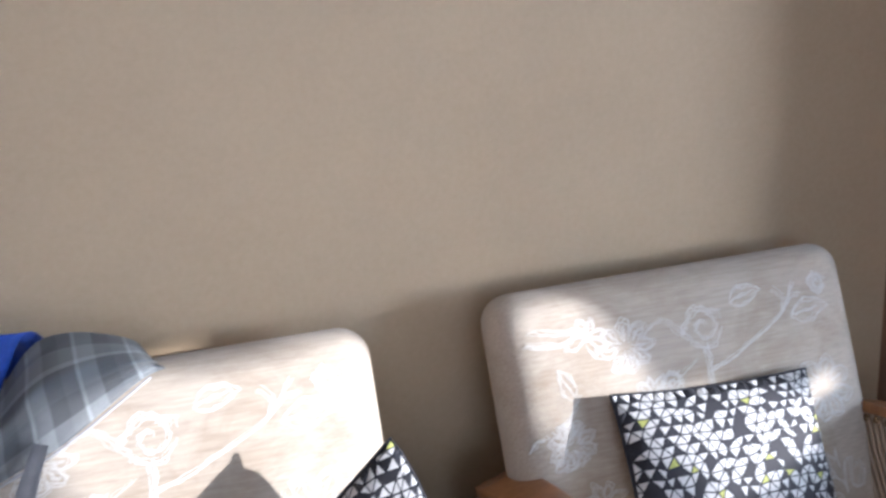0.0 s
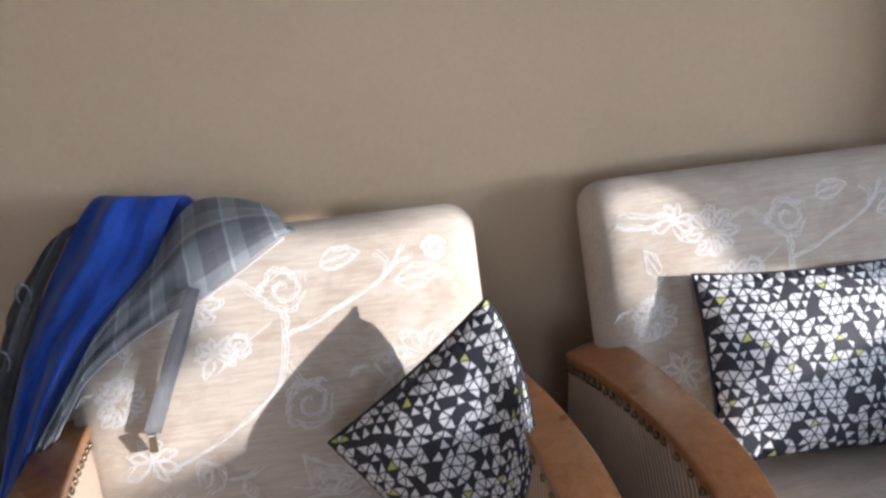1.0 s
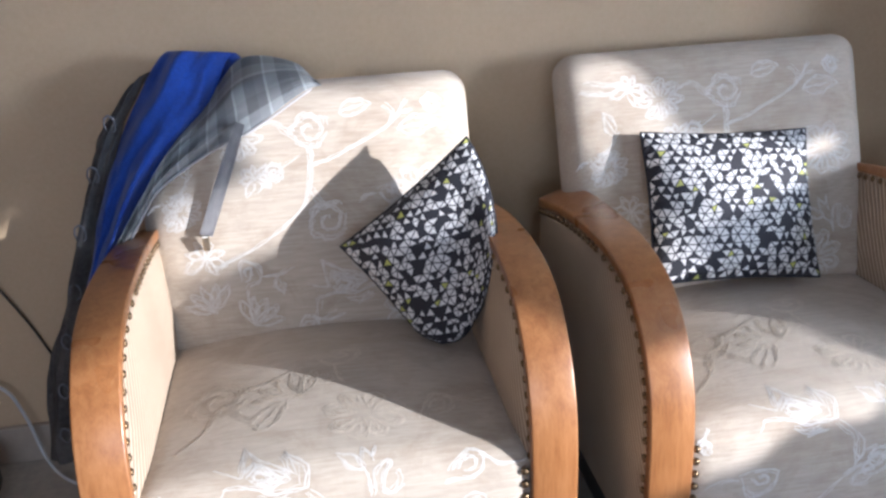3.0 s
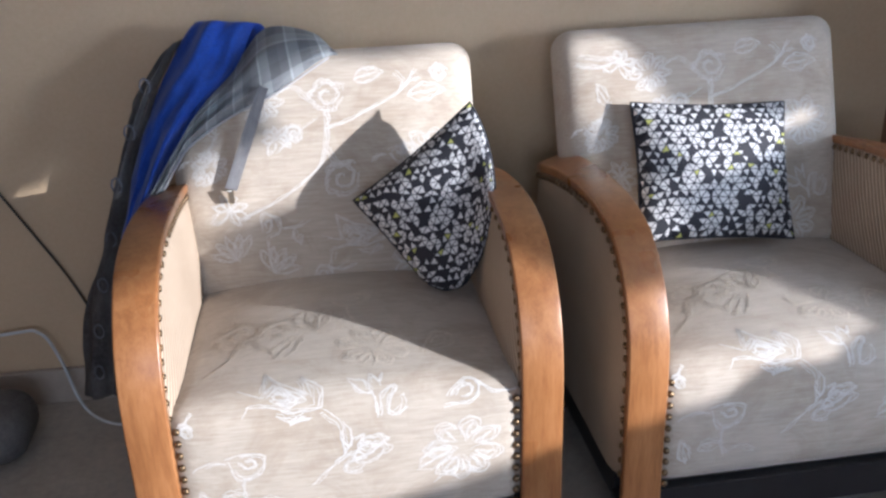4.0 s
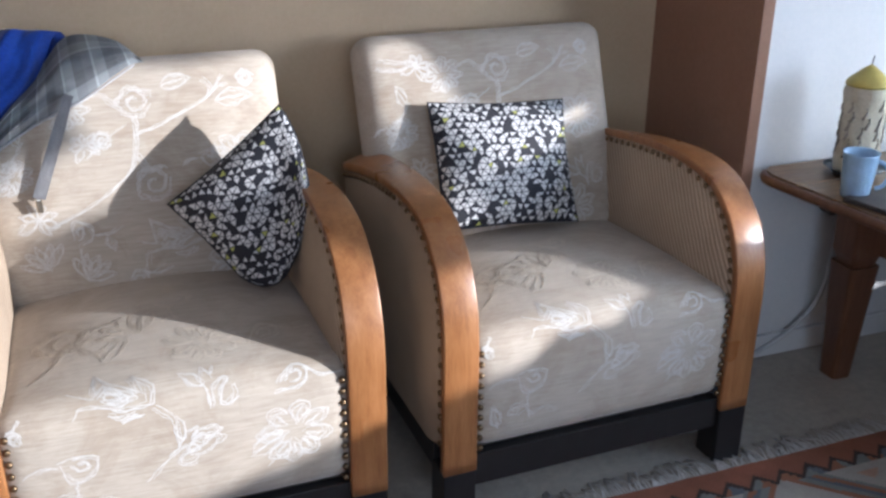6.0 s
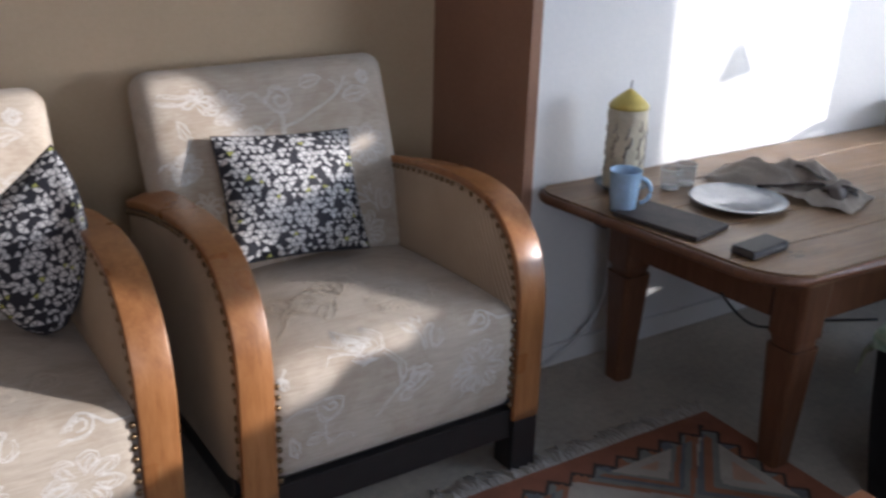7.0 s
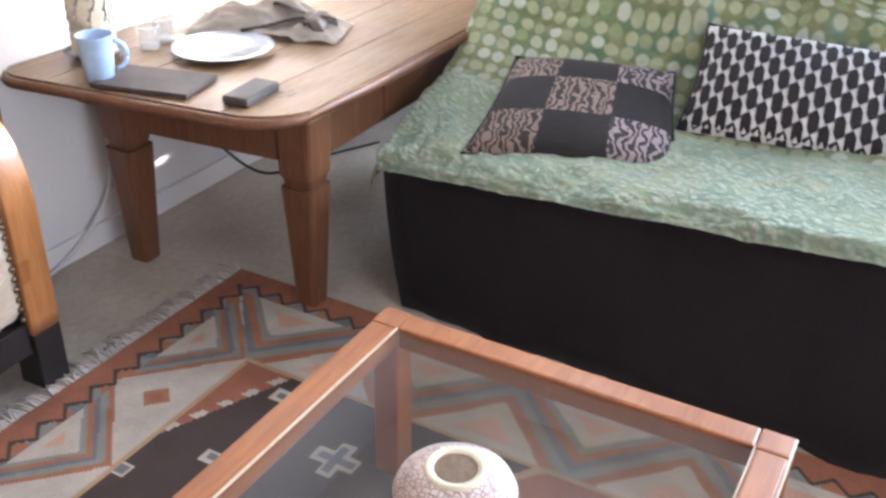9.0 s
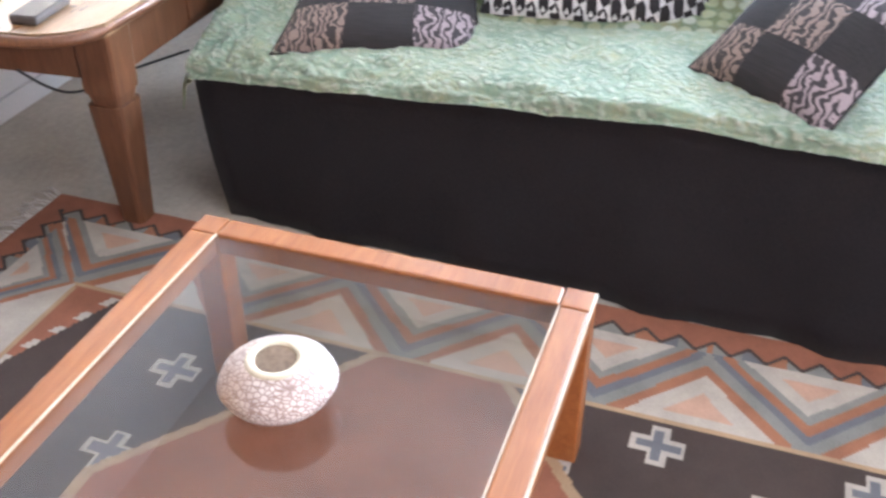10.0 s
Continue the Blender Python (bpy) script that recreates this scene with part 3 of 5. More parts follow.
def lines_at(kind, x, y, s, turn=0.0):
    """The strokes of one motif at x, y, s metres large."""
    out = []
    if kind == "rose":
        sp = [(math.cos(t * 0.62) * (0.08 + 0.028 * t), math.sin(t * 0.62) * (0.08 + 0.026 * t)) for t in range(16)]
        out.append(sp)
        out.append([(math.cos(a) * (0.52 + 0.05 * math.sin(5 * a)), math.sin(a) * (0.46 + 0.05 * math.cos(4 * a))) for a in [k * 0.33 for k in range(20)]])
    elif kind == "leaf":
        out.append([(0, 0), (0.2, 0.22), (0.5, 0.28), (0.8, 0.2), (1.0, 0.0), (0.8, -0.1), (0.5, -0.2), (0.2, -0.16), (0, 0)])
        out.append([(0.0, 0), (0.35, 0.04), (0.75, 0.04)])
    elif kind == "lily":
        for a in (-0.9, -0.45, 0.0, 0.45, 0.9):
            c, si = math.cos(a + 1.57), math.sin(a + 1.57)
            out.append([(0, 0), (0.35 * c - 0.1 * si, 0.35 * si + 0.1 * c), (0.62 * c, 0.62 * si), (0.35 * c + 0.1 * si, 0.35 * si - 0.1 * c), (0, 0)])
    elif kind == "bird":
        out.append([(-0.5, 0.14), (-0.19, 0.0), (-0.18, 0.38), (0.05, 0.18), (0.36, 0.03), (0.22, 0.32), (0.49, 0.14), (0.49, -0.10), (0.18, -0.16), (-0.1, -0.09), (-0.33, -0.10), (-0.45, -0.42), (-0.05, -0.30)])
        for k in (0.85, 0.6, 0.35):
            out.append([(x0 * k + 0.02, y0 * k) for x0, y0 in ((-0.22, 0.0), (-0.12, 0.24), (0.08, 0.12), (0.34, 0.0), (0.14, -0.13), (-0.12, -0.07), (-0.22, 0.0))])
        out.append([(0.0, -0.22), (0.2, -0.26), (0.36, -0.2), (0.1, -0.34)])
    elif kind == "bell":
        out.append([(-0.5, 0.28), (-0.3, 0.04), (-0.08, 0.0), (-0.22, 0.22), (-0.5, 0.28)])
        out.append([(-0.08, 0.0), (-0.1, 0.38), (0.05, 0.2), (0.1, 0.38), (0.05, 0.04)])
        out.append([(-0.08, 0.0), (0.0, -0.2), (0.0, -0.42)])
        out.append([(0.05, -0.42), (0.08, -0.08), (0.22, 0.1), (0.34, 0.06), (0.22, -0.12), (0.19, -0.35), (0.36, -0.38), (0.49, -0.18), (0.45, -0.02), (0.34, -0.1)])
    elif kind == "curl":
        out.append([(-0.44, -0.26), (-0.3, 0.0), (0.0, 0.3), (0.27, 0.18), (0.2, -0.12), (-0.04, -0.26), (-0.44, -0.26)])
        out.append([(-0.23, -0.06), (-0.04, 0.14), (0.12, 0.06), (0.04, -0.1), (-0.18, -0.1)])
        out.append([(0.2, 0.2), (0.58, -0.05), (1.0, -0.02)])
    elif kind == "cup":
        out.append([(-0.45, 0.2), (-0.2, -0.3), (0.25, -0.22), (0.42, 0.2), (0.0, 0.28), (-0.45, 0.2)])
        out.append([(-0.2, 0.14), (0.0, -0.06), (0.2, 0.02), (0.1, 0.16), (-0.06, 0.1)])
        out.append([(-0.1, -0.3), (-0.12, -0.8), (0.05, -1.2)])
        out.append([(-0.12, -0.8), (-0.45, -0.7), (-0.65, -0.85), (-0.4, -0.95), (-0.12, -0.8)])
        out.append([(-0.5, 0.1), (-0.85, 0.12), (-1.15, -0.1)])
    elif kind == "spray":
        for x0, y0 in ((-0.6, -0.1), (-0.35, 0.3), (0.0, 0.45), (0.3, 0.3), (0.5, -0.05), (0.35, -0.4), (0.05, -0.5)):
            out.append([(0, 0), (x0 * 0.6 - y0 * 0.2, y0 * 0.6 + x0 * 0.2), (x0, y0), (x0 * 0.6 + y0 * 0.2, y0 * 0.6 - x0 * 0.2), (0, 0)])
    elif kind == "peony":
        for a in (-2.6, -2.0, -1.3, -0.6, 0.2, 1.0, 1.9, 2.7):
            c0, s0 = math.cos(a), math.sin(a)
            out.append([(0.12 * c0, 0.12 * s0), (0.4 * c0 - 0.16 * s0, 0.4 * s0 + 0.16 * c0), (0.62 * c0 - 0.04 * s0, 0.55 * s0), (0.45 * c0 + 0.14 * s0, 0.42 * s0 - 0.14 * c0), (0.2 * c0, 0.2 * s0)])
            out.append([(0.2 * c0, 0.2 * s0), (0.36 * c0 - 0.03 * s0, 0.36 * s0), (0.5 * c0, 0.46 * s0)])
    elif kind == "bud":
        out.append([(0, 0), (-0.16, 0.25), (-0.1, 0.55), (0.05, 0.8), (0.18, 0.5), (0.16, 0.2), (0, 0)])
        out.append([(0.02, 0.1), (0.02, 0.6)])
    c, si = math.cos(turn), math.sin(turn)
    res = []
    for l in out:
        if kind == "bird":
            fine = [Vector((p[0], p[1], 0)).lerp(Vector((q[0], q[1], 0)), k / 5) for p, q in zip(l, l[1:]) for k in range(5)]
        else:
            fine = smooth_line([(a, b, 0) for a, b in l], 4)
        res.append([(x + s * (p.x * c - p.y * si), y + s * (p.x * si + p.y * c)) for p in fine])
    return res


def embroidery(lay, motifs, stems, n_of):
    bm = bmesh.new()
    rng = random.Random(21)
    for kind, x, y, s, turn in motifs:
        for size, wide in [(1.0, 0.0040), (0.95, 0.0030), (0.88, 0.0032), (0.81, 0.0022)]:
            for l in lines_at(kind, x, y, s * size, turn):
                k = rng.uniform(0, 50)
                shaky = [(a + 0.0065 * noise.noise(Vector((k, i * 0.35, 0))), b + 0.0065 * noise.noise(Vector((k, i * 0.35, 9)))) for i, (a, b) in enumerate(l)]
                trim = len(shaky) // 4
                stitch(bm, shaky[rng.randint(0, trim // 2):len(shaky) - rng.randint(0, trim)], wide, lay, n_of)
    for pts, w in stems:
        fine = [(p.x, p.y) for p in smooth_line([(a, b, 0) for a, b in pts], 9)]
        for dx, dy, f in ((0, 0, 0.42), (0.006, 0.0035, 0.34), (-0.004, -0.0025, 0.30), (0.003, 0.006, 0.22)):
            k = rng.uniform(0, 50)
            stitch(bm, [(a + dx + 0.004 * noise.noise(Vector((k, i * 0.3, 0))), b + dy + 0.004 * noise.noise(Vector((k, i * 0.3, 9)))) for i, (a, b) in enumerate(fine)], w * f, lay, n_of)
    bmesh.ops.recalc_face_normals(bm, faces=bm.faces[:])
    return bm


NAIL = lathe([(0.0070, -0.002), (0.0068, 0.0026), (0.0046, 0.0048), (0.0012, 0.0058)], 8)
NAIL_MESH = mesh_of(NAIL, "nail", M_BRASS)


def nail(parent, at, facing):
    ob = new("nail", NAIL_MESH)
    ob.parent = parent
    ob.matrix_basis = Matrix.Translation(at) @ Vector(facing).to_track_quat("Z", "Y").to_matrix().to_4x4()
    return ob


def armchair(at):
    t = thing("armchair", "art deco armchair, bent amber wood arms, beige floral upholstery, black feet", "armchair", "matching pair of armchairs", at)
    for sx, n in ((-1, 0), (1, 1)):
        x_out, x_in = 0.392 * sx, 0.314 * sx
        arm = part("armrest", arm_edge(min(x_in, x_out), max(x_in, x_out), 0.02, sx), M_OAK, t, "bent amber varnished wooden arm edge")
        part("arm_panel", arm_panel(x_in + 0.006 * sx, x_out - 0.006 * sx, -sx), M_RIB, t, "tan corduroy padded arm side")
        c, nn = arm_curve(), curve_normals(arm_curve())
        walked, last = 0.0, None
        for (y, z), (ny, nz) in zip(c, nn):
            p = Vector((0, y - ny * 0.030, z - nz * 0.030))
            low = 0.024 * max(0.0, (y - 0.15) / 0.55) ** 1.3
            if z < 0.2:
                break
            if last is None or (p - last).length > 0.0225:
                last = p
                if z > 0.44:
                    nail(t, (x_in + 0.004 * sx, p.y, p.z), (-sx, 0, 0))
                nail(t, (x_out - 0.004 * sx, p.y, p.z - low), (sx, 0, 0))
        for k in range(10):
            nail(t, (x_in - 0.009 * sx, 0.0095, 0.196 + 0.0255 * k), (0, -1, 0))
        for name, y0, y1 in (("front_foot", 0.001, 0.075), ("back_foot", 0.60, 0.67)):
            part(name, boxed(min(x_in, x_out) + 0.002, max(x_in, x_out) - 0.002, y0, y1, 0.0, 0.148 if y0 < 0.1 else 0.22, 0.003), M_BLACK, t, "black lacquered block foot", smooth=False)
        part("side_rail", boxed(min(x_in, x_out) + 0.008, max(x_in, x_out) - 0.008, 0.075, 0.6, 0.12, 0.19, 0.003), M_BLACK, t, smooth=False)
    part("front_rail", boxed(-0.316, 0.316, 0.012, 0.04, 0.10, 0.179, 0.003), M_BLACK, t, "black lacquered rail", smooth=False)
    part("back_rail", boxed(-0.316, 0.316, 0.62, 0.65, 0.10, 0.179, 0.003), M_BLACK, t, smooth=False)
    bm = soft_box(0.335, 0.31, 0.14, 0.05, 40, seat_shape)
    bmesh.ops.translate(bm, verts=bm.verts, vec=SEAT_C)
    seat = part("seat", bm, M_FABRIC, t)
    bm = soft_box(0.345, 0.055, 0.28, 0.048, 30, back_shape)
    bmesh.ops.transform(bm, matrix=BACK_M, verts=bm.verts)
    rest = part("backrest", bm, M_FABRIC, t)

    def back_n(u, v):
        return (BACK_M.to_3x3() @ Vector((0, -1, 0))).normalized()

    def seat_n(u, v):
        a = max(0.0, min(1.0, (v + 0.05) / 0.10)) * math.pi / 2
        return Vector((0, -math.cos(a), math.sin(a)))

    tagged(part("floral_pattern", embroidery(back_front, BACK_MOTIFS, BACK_STEMS, back_n), M_THREAD, rest, "white embroidered flowers and stems"), kind="stuff")
    tagged(part("floral_pattern", embroidery(seat_cloth, SEAT_MOTIFS, SEAT_STEMS, seat_n), M_THREAD, seat, "white embroidered flowers and stems"), kind="stuff")
    tagged(part("worn_pattern", embroidery(seat_cloth, WORN_MOTIFS, WORN_STEMS, seat_n), M_WORN, seat, "flowers worn down to the beige weave"), kind="stuff")
    return t


BACK_MOTIFS = [("rose", 0.008, 0.475, 0.078, 0.3), ("leaf", 0.190, 0.462, 0.085, 0.12), ("spray", -0.205, 0.495, 0.075, 0.2), ("peony", -0.140, 0.468, 0.085, 0.5),
               ("cup", -0.275, 0.345, 0.055, 0.3), ("spray", -0.110, 0.382, 0.07, 0.9), ("spray", -0.225, 0.222, 0.085, 0.4), ("cup", -0.139, 0.180, 0.075, 1.6),
               ("rose", 0.030, 0.280, 0.085, 0.8), ("bird", 0.045, 0.140, 0.17, 0.15), ("lily", -0.215, 0.105, 0.10, 0.4), ("lily", -0.139, 0.070, 0.10, -0.5),
               ("peony", 0.228, 0.325, 0.11, 0.2), ("cup", 0.165, 0.330, 0.07, 0.2), ("rose", 0.262, 0.515, 0.038, 0.0), ("leaf", 0.070, 0.508, 0.07, 0.2),
               ("bud", -0.243, 0.395, 0.075, 0.4), ("peony", -0.262, 0.325, 0.07, 0.9), ("rose", -0.070, 0.392, 0.04, 0.4), ("bell", 0.225, 0.170, 0.12, 0.3), ("peony", 0.19, 0.075, 0.11, 0.9), ("curl", -0.03, 0.055, 0.08, 0.3)]
BACK_STEMS = [([(0.004, 0.440), (0.002, 0.397), (-0.014, 0.322), (-0.06, 0.275), (-0.122, 0.234), (-0.20, 0.20)], 0.012), ([(0.002, 0.397), (0.05, 0.412), (0.10, 0.436), (0.172, 0.474), (0.206, 0.522)], 0.012),
              ([(0.172, 0.474), (0.178, 0.50), (0.163, 0.518)], 0.009), ([(0.172, 0.474), (0.192, 0.495), (0.215, 0.50)], 0.008), ([(-0.31, 0.497), (-0.25, 0.488), (-0.20, 0.505)], 0.011), ([(-0.30, 0.518), (-0.25, 0.508), (-0.20, 0.505)], 0.008),
              ([(-0.10, 0.485), (-0.065, 0.498), (-0.035, 0.47), (-0.028, 0.48)], 0.009), ([(-0.262, 0.36), (-0.25, 0.38), (-0.24, 0.40)], 0.008), ([(0.0, 0.35), (0.02, 0.315), (0.05, 0.31)], 0.008), ([(0.15, 0.29), (0.165, 0.31), (0.17, 0.36)], 0.008), ([(-0.11, 0.35), (-0.06, 0.395), (-0.02, 0.42)], 0.006)]
SEAT_MOTIFS = [("bird", -0.125, 0.012, 0.165, -0.12), ("bell", 0.052, 0.005, 0.112, -0.05), ("curl", 0.215, -0.005, 0.10, 0.0), ("cup", -0.190, -0.115, 0.085, 0.0), ("bell", -0.002, -0.10, 0.10, -0.9), ("leaf", 0.01, -0.10, 0.06, 0.25), ("leaf", 0.0, -0.125, 0.075, 0.3),
               ("peony", 0.205, -0.125, 0.125, 0.3), ("leaf", 0.12, -0.16, 0.08, 0.5), ("curl", -0.29, -0.03, 0.05, 1.4), ("bud", -0.265, -0.22, 0.07, 0.3)]
SEAT_STEMS = [([(-0.05, -0.02), (-0.02, -0.05), (-0.012, -0.10)], 0.007), ([(-0.075, -0.17), (-0.04, -0.135), (-0.005, -0.11)], 0.008), ([(0.15, -0.19), (0.19, -0.165), (0.23, -0.18)], 0.007), ([(-0.19, -0.20), (-0.16, -0.19), (-0.13, -0.205)], 0.006)]
WORN_MOTIFS = [("rose", -0.195, 0.235, 0.11, 0.2), ("curl", 0.185, 0.145, 0.11, 0.3), ("lily", -0.05, 0.20, 0.14, 0.6), ("peony", 0.055, 0.13, 0.12, 0.1), ("cup", 0.02, 0.33, 0.10, 0.1), ("leaf", -0.13, 0.12, 0.09, 0.9)]
WORN_STEMS = [([(-0.26, 0.10), (-0.215, 0.15), (-0.195, 0.21)], 0.008), ([(-0.19, 0.22), (-0.15, 0.16), (-0.10, 0.13)], 0.007), ([(-0.16, 0.24), (-0.10, 0.27), (-0.05, 0.30)], 0.007)]

armchair(pose(-0.290, 1.0, 0))
# the second chair's back stands a little higher
BACK_M = Matrix.Translation((0, 0, 0.011)) @ BACK_M
armchair(pose(0.615, 1.008, 0, 0, 0, 1.4))

# ---- cushions ----


def pillow_z(u, v, thick):
    return thick * (max(0.0, 1 - u * u) * max(0.0, 1 - v * v)) ** 0.42


def pillow_at(u, v, w, h, thick, side=1):
    return Vector((u * w / 2 * (1 - 0.05 * (1 - v * v) * abs(u) ** 3), v * h / 2 * (1 - 0.05 * (1 - u * u) * abs(v) ** 3), side * pillow_z(u, v, thick)))


def triangle_cover(w, h, thick, cells, seed, warp=None):
    """A cover printed with small white, black and lime triangles."""
    rng = random.Random(seed)
    bm = bmesh.new()

    def put(p):
        q = pillow_at(max(-1, min(1, p[0])), max(-1, min(1, p[1])), w, h, thick)
        return bm.verts.new(warp(q) if warp else q)

    rows, per = cells, cells - 2
    g = {}
    for j in range(rows + 1):
        for i in range(per + 2):
            ji = rng.uniform(-0.24, 0.24)
            jj = 0 if j in (0, rows) else rng.uniform(-0.24, 0.24)
            x = 2 * (i - (0.5 if j % 2 else 0.0) + ji) / per - 1
            g[i, j] = (max(-1, min(1, x)), 2 * (j + jj) / rows - 1)
    for j in range(rows):
        for i in range(per + 1):
            if j % 2 == 0:
                tris = [(g[i, j], g[i + 1, j + 1], g[i, j + 1]), (g[i, j], g[i + 1, j], g[i + 1, j + 1])]
            else:
                tris = [(g[i, j], g[i + 1, j], g[i, j + 1]), (g[i + 1, j], g[i + 1, j + 1], g[i, j + 1])]
            for up, t in enumerate(tris):
                area = abs((t[1][0] - t[0][0]) * (t[2][1] - t[0][1]) - (t[2][0] - t[0][0]) * (t[1][1] - t[0][1]))
                if area < 1e-5:
                    continue
                c = (sum(p[0] for p in t) / 3, sum(p[1] for p in t) / 3)
                group = 0.22 * noise.noise(Vector((c[0] * 3.2, c[1] * 3.2, seed)))
                m = 1 if rng.random() < (0.76, 0.46)[(up + j) % 2] + group else 0
                if m and rng.random() < 0.035:
                    m = 2
                k = 0.77
                inner = [(c[0] + (p[0] - c[0]) * k, c[1] + (p[1] - c[1]) * k) for p in t]
                o, n = [put(p) for p in t], [put(p) for p in inner]
                bm.faces.new(n).material_index = m
                for e in range(3):
                    bm.faces.new((o[e], o[(e + 1) % 3], n[(e + 1) % 3], n[e])).material_index = 0
    bmesh.ops.remove_doubles(bm, verts=bm.verts, dist=0.0002)
    bmesh.ops.recalc_face_normals(bm, faces=bm.faces[:])
    return bm


def cover(w, h, thick, side=-1, cells=22, warp=None):
    bm = bmesh.new()
    g = [[bm.verts.new(pillow_at(2 * i / cells - 1, 2 * j / cells - 1, w, h, thick, side=side)) for j in range(cells + 1)] for i in range(cells + 1)]
    for i in range(cells):
        for j in range(cells):
            bm.faces.new((g[i][j], g[i + 1][j], g[i + 1][j + 1], g[i][j + 1]))
    if warp:
        for v in bm.verts:
            v.co = warp(v.co)
    bmesh.ops.recalc_face_normals(bm, faces=bm.faces[:])
    return bm


def seam(w, h, warp=None, r=0.0035):
    ring = []
    for a, b in (((-1, -1), (1, -1)), ((1, -1), (1, 1)), ((1, 1), (-1, 1)), ((-1, 1), (-1, -1))):
        for k in range(12):
            t = k / 12
            q = pillow_at(a[0] + (b[0] - a[0]) * t, a[1] + (b[1] - a[1]) * t, w, h, 0.0)
            ring.append(warp(q) if warp else q)
    return tube(ring, r, 6, cyclic=True)


def printed_cushion(label, m, w, h, thick, seed, warp=None):
    t = thing("throw_cushion", label, "cushion", "cushions with a triangle print", m)
    part("front_cover", triangle_cover(w, h, thick, 21, seed, warp), (M_INK, M_CHALK, M_LIME), t, "black cover printed with white and lime triangles")
    part("back_cover", cover(w, h, thick, -1, 16, warp), M_GREYCLOTH, t, "plain grey back")
    part("seam", seam(w, h, warp), M_INK, t)
    return t


def facing(at, x_axis, y_axis):
    """A pose whose local x and y point the given ways."""
    x = Vector(x_axis).normalized()
    y = Vector(y_axis)
    y = (y - x * y.dot(x)).normalized()
    z = x.cross(y)
    m = Matrix((x, y, z)).transposed().to_4x4()
    m.translation = at
    return m


printed_cushion("square cushion, black with white triangles, upright against the armchair back", facing((0.577, 1.522, 0.648), (0.369, 0.0, -0.022), (0.050, 0.150, 0.267)), 0.368, 0.318, 0.055, 5)


def squashed(p):
    """The corner against the arm is pressed in and pushed forward."""
    a, b = (p.x + p.y) / math.sqrt(2), (p.y - p.x) / math.sqrt(2)
    z = p.z
    if a > 0:
        z += 0.6 * a * a / (a + 0.05)
        a = 0.095 * (1 - math.exp(-a / 0.095))
    if b < -0.15:
        b = -0.15 - 0.035 * (1 - math.exp((b + 0.15) / 0.035))
    return Vector(((a - b) / math.sqrt(2), (a + b) / math.sqrt(2), z))


printed_cushion("black and white triangle cushion tipped on its corner beside the arm", facing((-0.028, 1.432, 0.645), (0.145, -0.10, -0.185), (0.275, 0.0, 0.16)), 0.300, 0.325, 0.070, 9, squashed)

# ---- coat over the first armchair ----
COAT = thing("jacket", "blue fleece-lined jacket with grey plaid collar draped over the armchair back", "jacket")


def band(left, right, n=7, puff=0.02, seed=1, thick=0.005, out=(0.0, -1.0, 0.25)):
    """A cloth band between two edge lines, swelling between them, with folds."""
    a, b = smooth_line(left, 9), smooth_line(right, 9)
    rows = []
    n = 26
    o = Vector(out).normalized()
    for i, (p, q) in enumerate(zip(a, b)):
        row = []
        for k in range(n + 1):
            t = k / n
            fold = noise.noise(Vector((i * 0.10, t * 4.5, seed * 7.3))) * 0.020 + noise.noise(Vector((i * 0.25, t * 9.0, seed * 3.1))) * 0.007
            pleat = 0.009 * math.sin(t * 11.0 + i * 0.07 + seed) * math.sin(t * math.pi)
            row.append(p.lerp(q, t) + o * (math.sin(t * math.pi) * puff + fold + pleat))
        rows.append(row)
    return sheet(rows, thick)


PLAID_LOW = [(-0.215, 1.775, 0.885), (-0.27, 1.69, 0.925), (-0.39, 1.652, 0.862), (-0.49, 1.640, 0.82), (-0.585, 1.617, 0.765), (-0.625, 1.60, 0.715), (-0.665, 1.585, 0.655)]
PLAID_TOP = [(-0.26, 1.825, 0.875), (-0.29, 1.745, 0.962), (-0.40, 1.72, 0.990), (-0.475, 1.69, 0.92), (-0.56, 1.655, 0.84), (-0.61, 1.625, 0.77), (-0.69, 1.60, 0.655)]
BLUE_LOW = [(-0.38, 1.835, 0.90), (-0.42, 1.735, 0.998), (-0.475, 1.675, 0.915), (-0.55, 1.645, 0.845), (-0.605, 1.615, 0.775), (-0.665, 1.585, 0.68), (-0.70, 1.58, 0.61)]
BLUE_TOP = [(-0.50, 1.845, 0.90), (-0.55, 1.76, 1.005), (-0.63, 1.70, 0.905), (-0.68, 1.665, 0.81), (-0.715, 1.635, 0.72), (-0.735, 1.60, 0.64), (-0.76, 1.58, 0.57)]
DARK_TOP = [(-0.56, 1.85, 0.86), (-0.62, 1.76, 0.945), (-0.69, 1.69, 0.87), (-0.73, 1.66, 0.78), (-0.77, 1.62, 0.66), (-0.80, 1.60, 0.55), (-0.86, 1.60, 0.43), (-0.90, 1.61, 0.29), (-0.91, 1.61, 0.17)]
DARK_LOW = [(-0.52, 1.84, 0.90), (-0.57, 1.74, 0.98), (-0.63, 1.695, 0.905), (-0.675, 1.66, 0.81), (-0.71, 1.63, 0.72), (-0.73, 1.60, 0.60), (-0.75, 1.58, 0.45), (-0.77, 1.58, 0.30), (-0.79, 1.58, 0.17)]
part("collar", band(PLAID_TOP, PLAID_LOW, 9, 0.048, 2), M_PLAID, COAT, "grey plaid flannel collar")
part("lining", band(BLUE_TOP, BLUE_LOW, 9, 0.042, 4), M_BLUE, COAT, "bright blue fleece lining")
part("outer_shell", band(DARK_TOP, DARK_LOW, 8, 0.020, 6, 0.006, (-0.4, -1.0, 0.1)), M_NAVY, COAT, "dark navy outer cloth")
